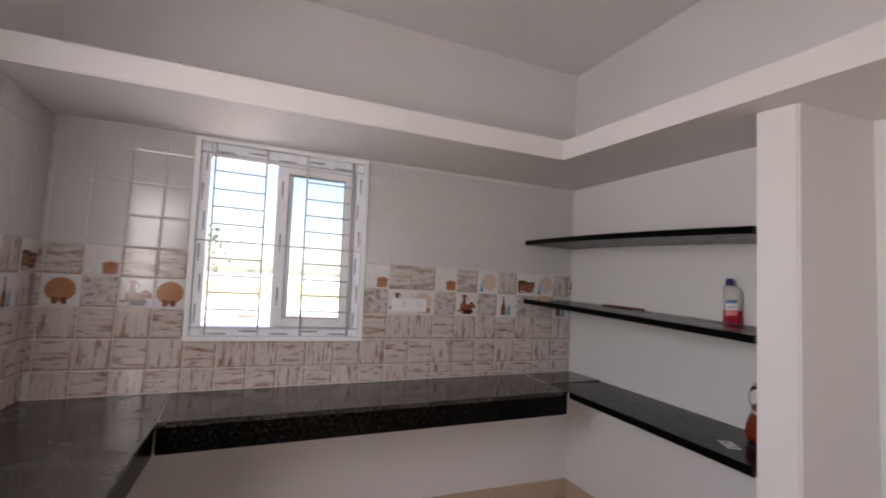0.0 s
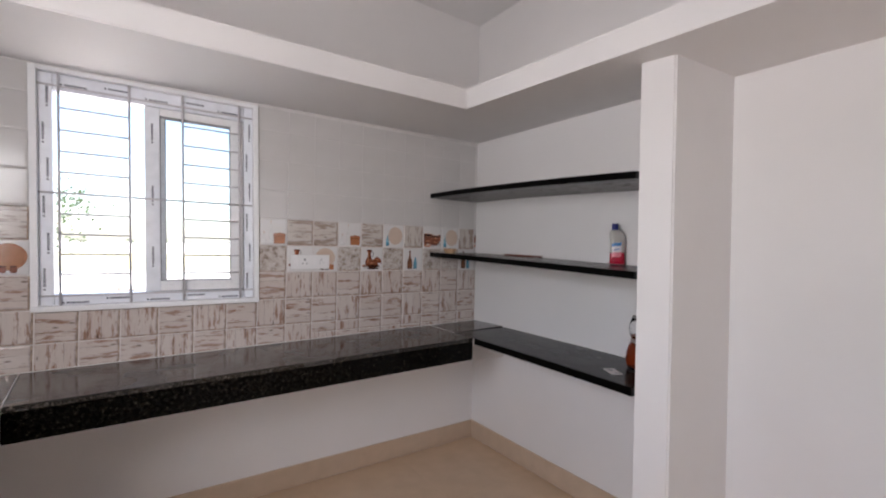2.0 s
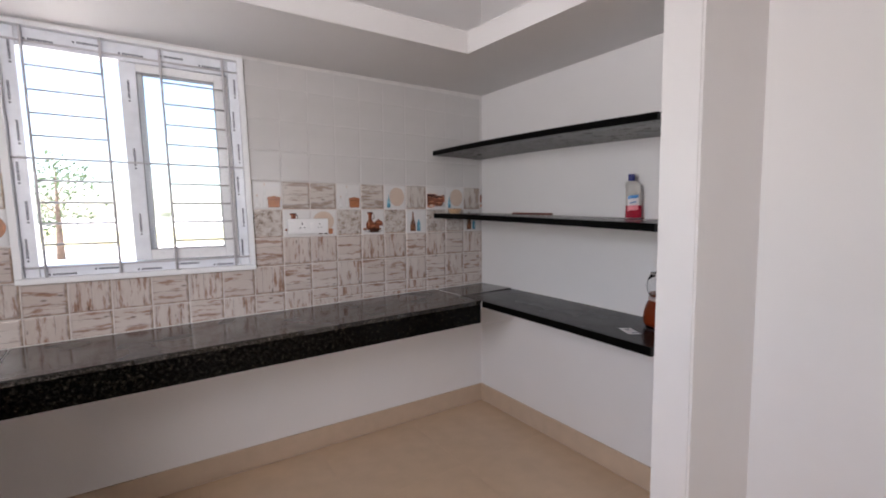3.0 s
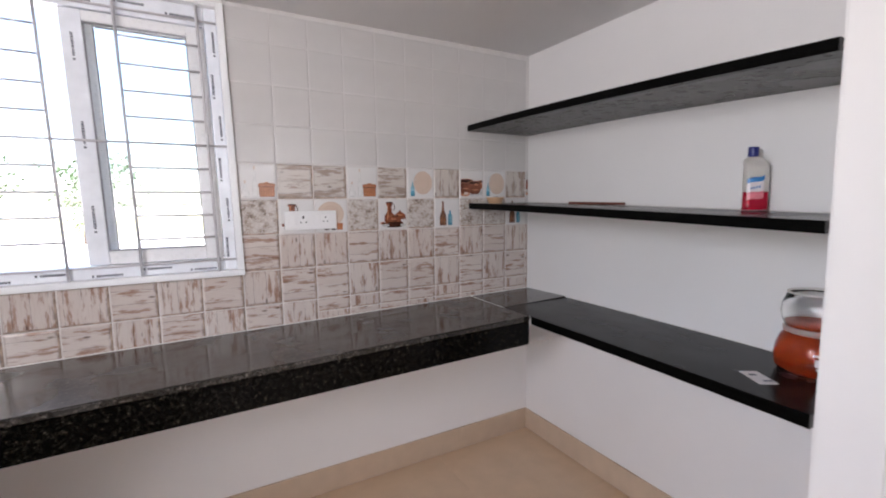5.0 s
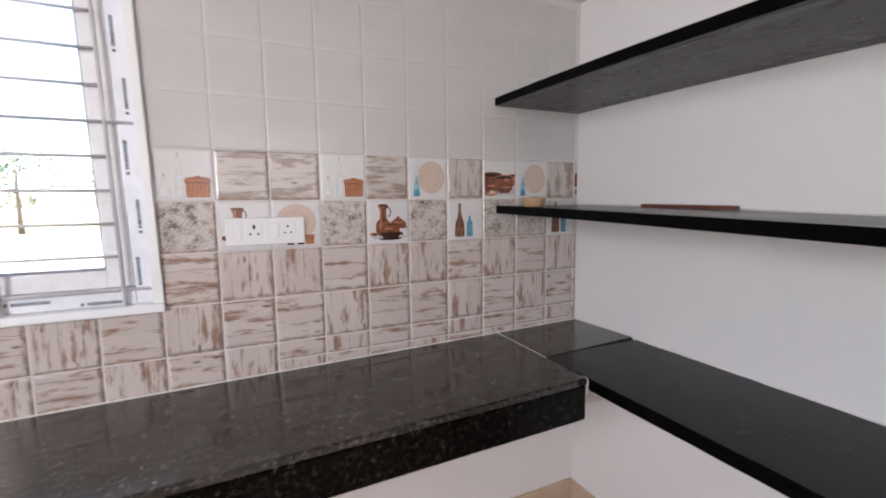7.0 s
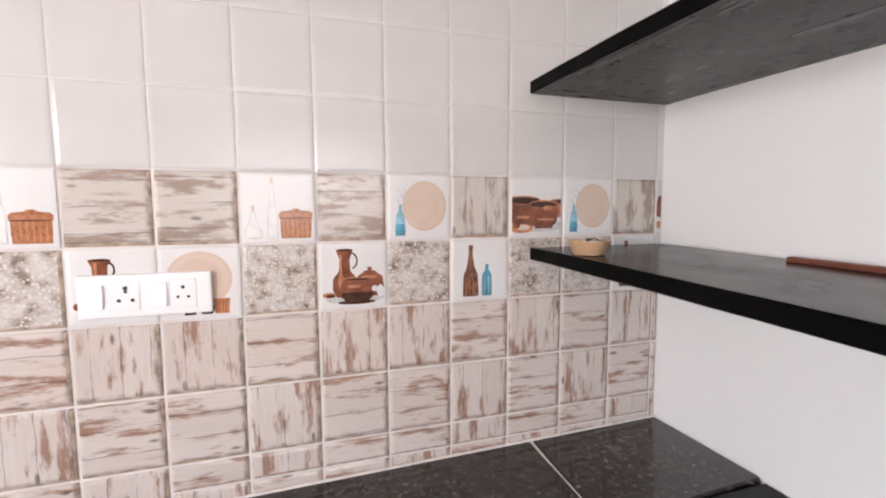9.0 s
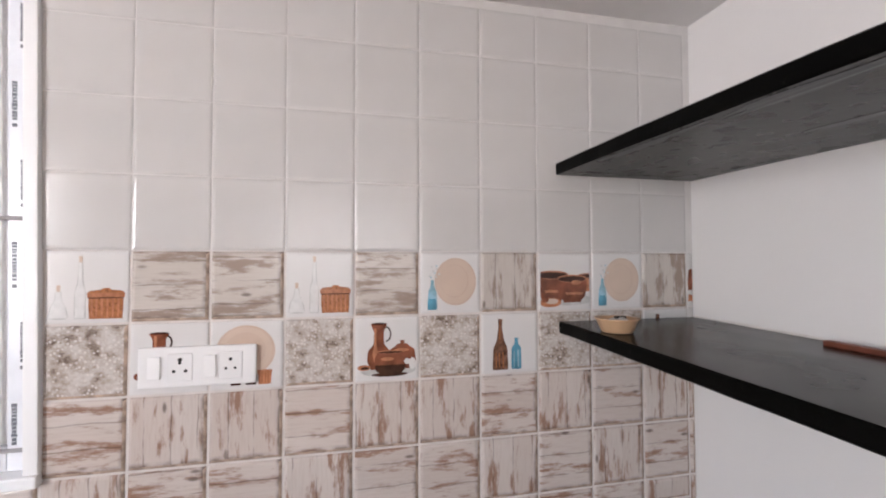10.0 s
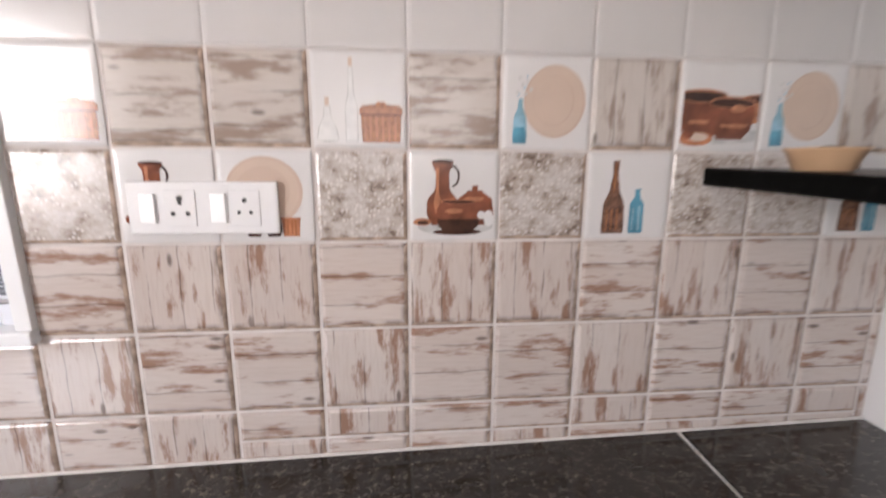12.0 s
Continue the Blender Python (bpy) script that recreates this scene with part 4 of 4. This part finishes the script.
# floor cleaner bottle
RED = clear("red_cleaning_liquid", (0.70, 0.03, 0.07), 0.1, 1.30)
RED.node_tree.nodes["Principled BSDF"].inputs["Transmission Weight"].default_value = 0.5
FROST = bpy.data.materials.new("milky_bottle_plastic")
FROST.use_nodes = True
fb = FROST.node_tree.nodes["Principled BSDF"]
fb.inputs["Base Color"].default_value, fb.inputs["Transmission Weight"].default_value = (0.93, 0.90, 0.86, 1), 0.75
fb.inputs["Roughness"].default_value, fb.inputs["IOR"].default_value = 0.3, 1.3
CAP = mat("blue_cap_plastic", (0.012, 0.018, 0.17), 0.35, vary=0.05)
LBL_W = mat("label_white", (0.80, 0.74, 0.76), 0.35, vary=0.05, scale=30)
LBL_B = mat("label_blue", (0.05, 0.22, 0.50), 0.35, vary=0.2, scale=60)
LBL_P = mat("label_pink", (0.70, 0.20, 0.24), 0.35, vary=0.2, scale=40)

bottle = empty("cleaner_bottle", pose(2.063, 1.40, mid_top(1.40) + 0.0005, 0, 0, -52) @ Matrix.Diagonal((0.92, 0.92, 1.0, 1)), "half-empty floor cleaner bottle with blue cap and red liquid", "bottle")


def shell(bm, prof, sx, sy, seg=32, mi=0, cap=True):
    """A bottle body with a rounded-rectangle plan."""
    rings = []
    for r, z in prof:
        ring = []
        for i in range(seg):
            a = 2 * math.pi * i / seg
            c, s = math.cos(a), math.sin(a)
            e = 0.6
            ring.append(bm.verts.new((r * sx * math.copysign(abs(c) ** e, c), r * sy * math.copysign(abs(s) ** e, s), z)))
        rings.append(ring)
    for a, b in zip(rings, rings[1:]):
        for i in range(seg):
            f = bm.faces.new((a[i], a[(i + 1) % seg], b[(i + 1) % seg], b[i]))
            f.smooth, f.material_index = True, mi
    if cap:
        bm.faces.new(rings[0][::-1]).material_index = mi
        bm.faces.new(rings[-1]).material_index = mi


bm = bmesh.new()
shell(bm, [(0.94, 0.0), (1.0, 0.004), (1.0, 0.02), (0.97, 0.075), (1.0, 0.10), (1.0, 0.145), (0.93, 0.158), (0.74, 0.169), (0.42, 0.176), (0.37, 0.186)], 0.0385, 0.024)
for v in bm.verts:
    v.co.x -= 0.012 * max(0.0, min(1.0, (v.co.z - 0.143) / 0.03))
part("body", bm, FROST, bottle, "milky translucent bottle body")
bm = bmesh.new()
shell(bm, [(0.90, 0.0008), (0.985, 0.005), (0.985, 0.02), (0.96, 0.062)], 0.0386, 0.0241)
for v in bm.verts:
    v.co.x *= 1.024
    v.co.y *= 1.034
part("liquid", bm, RED, bottle, "red liquid filling a third")
bm = bmesh.new()
lathe(bm, [(0.0155, 0.176), (0.0165, 0.178), (0.0165, 0.205), (0.0155, 0.208), (0.004, 0.2085)], 20)
for v in bm.verts:
    v.co.x -= 0.012
part("cap", bm, CAP, bottle, "dark blue screw cap")
# label: a curved sheet on the front face, in bands
for z0, z1, m, tilt in ((0.034, 0.058, LBL_P, 0.009), (0.0585, 0.088, LBL_W, 0.010), (0.0885, 0.104, LBL_B, 0.011)):
    bm = bmesh.new()
    n = 10
    lo, hi, lo2, hi2 = [], [], [], []
    for i in range(n + 1):
        u = -0.030 + 0.050 * i / n
        y = -0.0256 + 0.010 * (abs(u) / 0.038) ** 4
        w = tilt * (i / n) + 0.002 * math.sin(i / n * 6.0)
        lo.append(bm.verts.new((u, y, z0 + w)))
        hi.append(bm.verts.new((u, y, z1 + w)))
        lo2.append(bm.verts.new((u, y + 0.0006, z0 + w)))
        hi2.append(bm.verts.new((u, y + 0.0006, z1 + w)))
    for i in range(n):
        bm.faces.new((lo[i], lo[i + 1], hi[i + 1], hi[i]))
        bm.faces.new((lo2[i], lo2[i + 1], hi2[i + 1], hi2[i]))
        bm.faces.new((hi[i], hi[i + 1], hi2[i + 1], hi2[i]))
        bm.faces.new((lo[i], lo[i + 1], lo2[i + 1], lo2[i]))
    part("label", bm, m, bottle, "wavy printed label band")
bm = bmesh.new()
for x, z in ((-0.020, 0.070), (-0.012, 0.072), (-0.004, 0.0735), (0.004, 0.075)):
    box(bm, x, x + 0.005, -0.0268, -0.0258, z, z + 0.007)
part("label_print", bm, LBL_B, bottle, "blue unreadable print on the label")

# waisted jar with orange liquid
ORANGE = clear("orange_liquid", (0.86, 0.13, 0.03), 0.03, 1.30)
ORANGE.node_tree.nodes["Principled BSDF"].inputs["Transmission Weight"].default_value = 0.7
JAR = clear("clear_jar_plastic", (0.97, 0.97, 0.97), 0.03, 1.2)
shelf_low = lambda y: 0.850 - 0.016 * ((2.275 - y) / 1.1985) ** 1.7
jar = empty("plastic_jar", pose(2.005, 1.19, shelf_low(1.19) + 0.0005), "clear waisted plastic jar part filled with orange liquid", "jar")
bm = bmesh.new()
lathe(bm, [(0.070, 0.0), (0.084, 0.004), (0.093, 0.02), (0.096, 0.05), (0.092, 0.08), (0.083, 0.105), (0.073, 0.122), (0.070, 0.130), (0.072, 0.138), (0.080, 0.155), (0.085, 0.18), (0.082, 0.205), (0.074, 0.225), (0.070, 0.235),
           (0.067, 0.235), (0.079, 0.205), (0.082, 0.18), (0.077, 0.155), (0.069, 0.138), (0.067, 0.130), (0.070, 0.122), (0.080, 0.105), (0.089, 0.08), (0.093, 0.05), (0.090, 0.02), (0.081, 0.007), (0.0, 0.006)], 40, cap=False)
bmesh.ops.remove_doubles(bm, verts=bm.verts, dist=0.0001)
part("body", bm, JAR, jar)
bm = bmesh.new()
lathe(bm, [(0.078, 0.0075), (0.0905, 0.02), (0.0935, 0.05), (0.0895, 0.08), (0.0805, 0.105), (0.0702, 0.1225), (0.0672, 0.13), (0.069, 0.139), (0.0745, 0.151)], 40)
part("liquid", bm, ORANGE, jar, "orange-red liquid in the lower half")
bm = bmesh.new()
lathe(bm, [(0.0695, 0.2355), (0.0715, 0.236), (0.0715, 0.241), (0.0695, 0.2415), (0.066, 0.241), (0.066, 0.236)], 40, cap=False)
bm.faces.ensure_lookup_table()
part("rim", bm, FROST, jar, "pale jar rim")

bm = bmesh.new()
lathe(bm, [(0.0715, 0.1215), (0.0765, 0.1235), (0.0775, 0.130), (0.0765, 0.1365), (0.0735, 0.1395)], 40, cap=False)
part("waist_ring", bm, FROST, jar, "pale moulded ring round the waist")
for z0, z1, a0, a1 in ((0.074, 0.080, 200, 300), (0.046, 0.068, 202, 300), (0.036, 0.041, 204, 290)):
    bm = bmesh.new()
    rows = []
    for i in range(19):
        a = radians(a0 + (a1 - a0) * i / 18)
        z_top = z1 - 0.004 * math.sin(i * 0.9) * (z1 - z0 > 0.02)
        rows.append([bm.verts.new((r * math.cos(a), r * math.sin(a), z)) for r, z in ((0.0966, z0), (0.0966, z_top), (0.0955, z_top), (0.0955, z0))])
    for p, q in zip(rows, rows[1:]):
        for k in range(4):
            bm.faces.new((p[k], p[(k + 1) % 4], q[(k + 1) % 4], q[k]))
    bm.faces.new(rows[0])
    bm.faces.new(rows[-1][::-1])
    part("label_stripe", bm, LBL_W, jar, "pale unreadable print on the jar")

# small things on the shelves
CREAM = mat("cream_bowl_plastic", (0.62, 0.40, 0.24), 0.35, vary=0.06, scale=30)
REDWOOD = mat("red_brown_wood", (0.16, 0.045, 0.025), 0.4, vary=0.3, scale=40, bump=0.1)
PAPER = mat("white_paper", (0.78, 0.74, 0.74), 0.6, vary=0.04, scale=40)
bowl = empty("small_bowl", pose(1.757, 2.43, mid_top(2.43) + 0.0003), "small cream plastic bowl holding a little white putty", "bowl")
bm = bmesh.new()
lathe(bm, [(0.030, 0.0), (0.033, 0.002), (0.043, 0.026), (0.047, 0.029), (0.047, 0.031), (0.041, 0.030), (0.031, 0.005), (0.0, 0.004)], 28, cap=False)
bmesh.ops.remove_doubles(bm, verts=bm.verts, dist=0.0001)
bm.faces.new([v for v in bm.verts if abs(v.co.z) < 1e-6][::-1])
part("body", bm, CREAM, bowl)
bm = bmesh.new()
lathe(bm, [(0.020, 0.005), (0.033, 0.020), (0.028, 0.025), (0.012, 0.030), (0.002, 0.031)], 18)
for v in bm.verts:
    v.co.z += 0.003 * math.sin(v.co.x * 160) * (v.co.z > 0.02)
part("putty", bm, CEMENT, bowl, "dried white putty")
bm = bmesh.new()
box(bm, -0.004, 0.02, -0.006, 0.006, 0.028, 0.034, bevel=0.002)
part("scraper_tip", bm, HOLE, bowl, "small dark scrap")

bm = bmesh.new()
box(bm, -0.009, 0.009, -0.156, 0.156, 0.0, 0.011, bevel=0.003)
thing("wooden_strip", bm, REDWOOD, "narrow red-brown wooden strip lying on the shelf", "wood strip", at=pose(2.068, 2.073, mid_top(2.073) + 0.0008, 1.2, 0, 2))

card = empty("paper_card", pose(1.828, 1.25, shelf_low(1.25) + 0.0006, 0.76, 0, -31), "small white printed paper card lying on the shelf", "card")
bm = bmesh.new()
box(bm, -0.026, 0.026, -0.046, 0.046, 0.0, 0.0012)
part("sheet", bm, PAPER, card)
for x, y, w, h in ((-0.004, 0.018, 0.010, 0.006), (0.010, -0.026, 0.012, 0.004)):
    bm = bmesh.new()
    box(bm, x - w, x + w, y - h, y + h, 0.0011, 0.0018)
    part("print_block", bm, INK, card, "dark printed block")

# outside: grass strip, low compound wall, far trees
GRASS = mat("dry_yellow_grass", (0.42, 0.37, 0.19), 0.95, vary=0.3, scale=0.6, bump=0.3, bump_scale=8)
LEAF = mat("tree_leaf", (0.07, 0.11, 0.04), 0.6, vary=0.4, scale=1.0)
BARK = mat("tree_bark", (0.16, 0.11, 0.08), 0.9, vary=0.3, scale=6)
bm = bmesh.new()
box(bm, -160, 160, 36, 92, -0.53, -0.49)
structure("grass_field", bm, GRASS, "strip of dry yellow-green grass beyond the bare soil", "grass")


def tree(x, y, h, seed):
    rng = random.Random(seed)
    ob = empty("tree", pose(x, y, -0.53), "distant green tree with an open ragged crown", "tree", "distant trees")
    bm = bmesh.new()
    lathe(bm, [(h * 0.035, 0), (h * 0.026, h * 0.25), (h * 0.014, h * 0.6), (h * 0.004, h * 0.88)], 8)
    limbs = []
    for i in range(7):
        a, z = rng.uniform(0, 6.28), h * rng.uniform(0.35, 0.7)
        e = Vector((math.cos(a) * h * 0.26, math.sin(a) * h * 0.26, z + h * 0.2))
        p = Vector((0, 0, z))
        d = (e - p)
        side = d.orthogonal().normalized() * h * 0.008
        up = d.cross(side).normalized() * h * 0.008
        base = [bm.verts.new(p + q) for q in (side, up, -side, -up)]
        tip = bm.verts.new(e)
        for k in range(4):
            bm.faces.new((base[k], base[(k + 1) % 4], tip))
        limbs.append(e)
    part("trunk", bm, BARK, ob)
    bm = bmesh.new()
    limbs += [Vector((0, 0, h * 0.9)), Vector((h * 0.12, 0, h * 0.42)), Vector((-h * 0.12, h * 0.05, h * 0.32))]
    for e in limbs:
        for i in range(70):
            c = e + Vector((rng.gauss(0, h * 0.09), rng.gauss(0, h * 0.09), rng.gauss(0, h * 0.07)))
            s = h * rng.uniform(0.012, 0.03)
            n = Vector((rng.gauss(0, 1), rng.gauss(0, 1), rng.gauss(0, 1))).normalized()
            u = n.orthogonal().normalized()
            v = n.cross(u)
            bm.faces.new([bm.verts.new(c + u * s), bm.verts.new(c + v * s * 0.5), bm.verts.new(c - u * s), bm.verts.new(c - v * s * 0.5)])
    part("crown", bm, LEAF, ob)


for i, (x, y, h) in enumerate(((-3.3, 26, 4.6), (-4.6, 29, 3.2), (-13, 42, 6.2), (-17, 47, 7.0), (-9, 100, 2.9), (-2, 104, 2.6), (3, 98, 3.0), (9, 106, 2.7), (-20, 102, 3.2), (-30, 95, 3.3), (-14, 108, 2.8), (16, 100, 2.9))):
    tree(x, y, h, i)

# heaps of rubble on the bare ground
RUBBLE = mat("grey_brown_rubble", (0.40, 0.34, 0.28), 0.95, vary=0.4, scale=5, bump=0.5, bump_scale=20)
for k, (x, y, r) in enumerate(((-0.55, 21, 0.42), (1.3, 17.5, 0.8), (-2.4, 19, 0.3))):
    rng = random.Random(40 + k)
    bm = bmesh.new()
    bmesh.ops.create_icosphere(bm, subdivisions=3, radius=r)
    for v in bm.verts:
        v.co *= rng.uniform(0.82, 1.12)
        v.co.z = max(v.co.z * 0.55, -0.05)
    thing("rubble_heap", bm, RUBBLE, "low heap of grey-brown rubble on bare soil", "rubble", "rubble heaps", at=pose(x, y, -0.49))
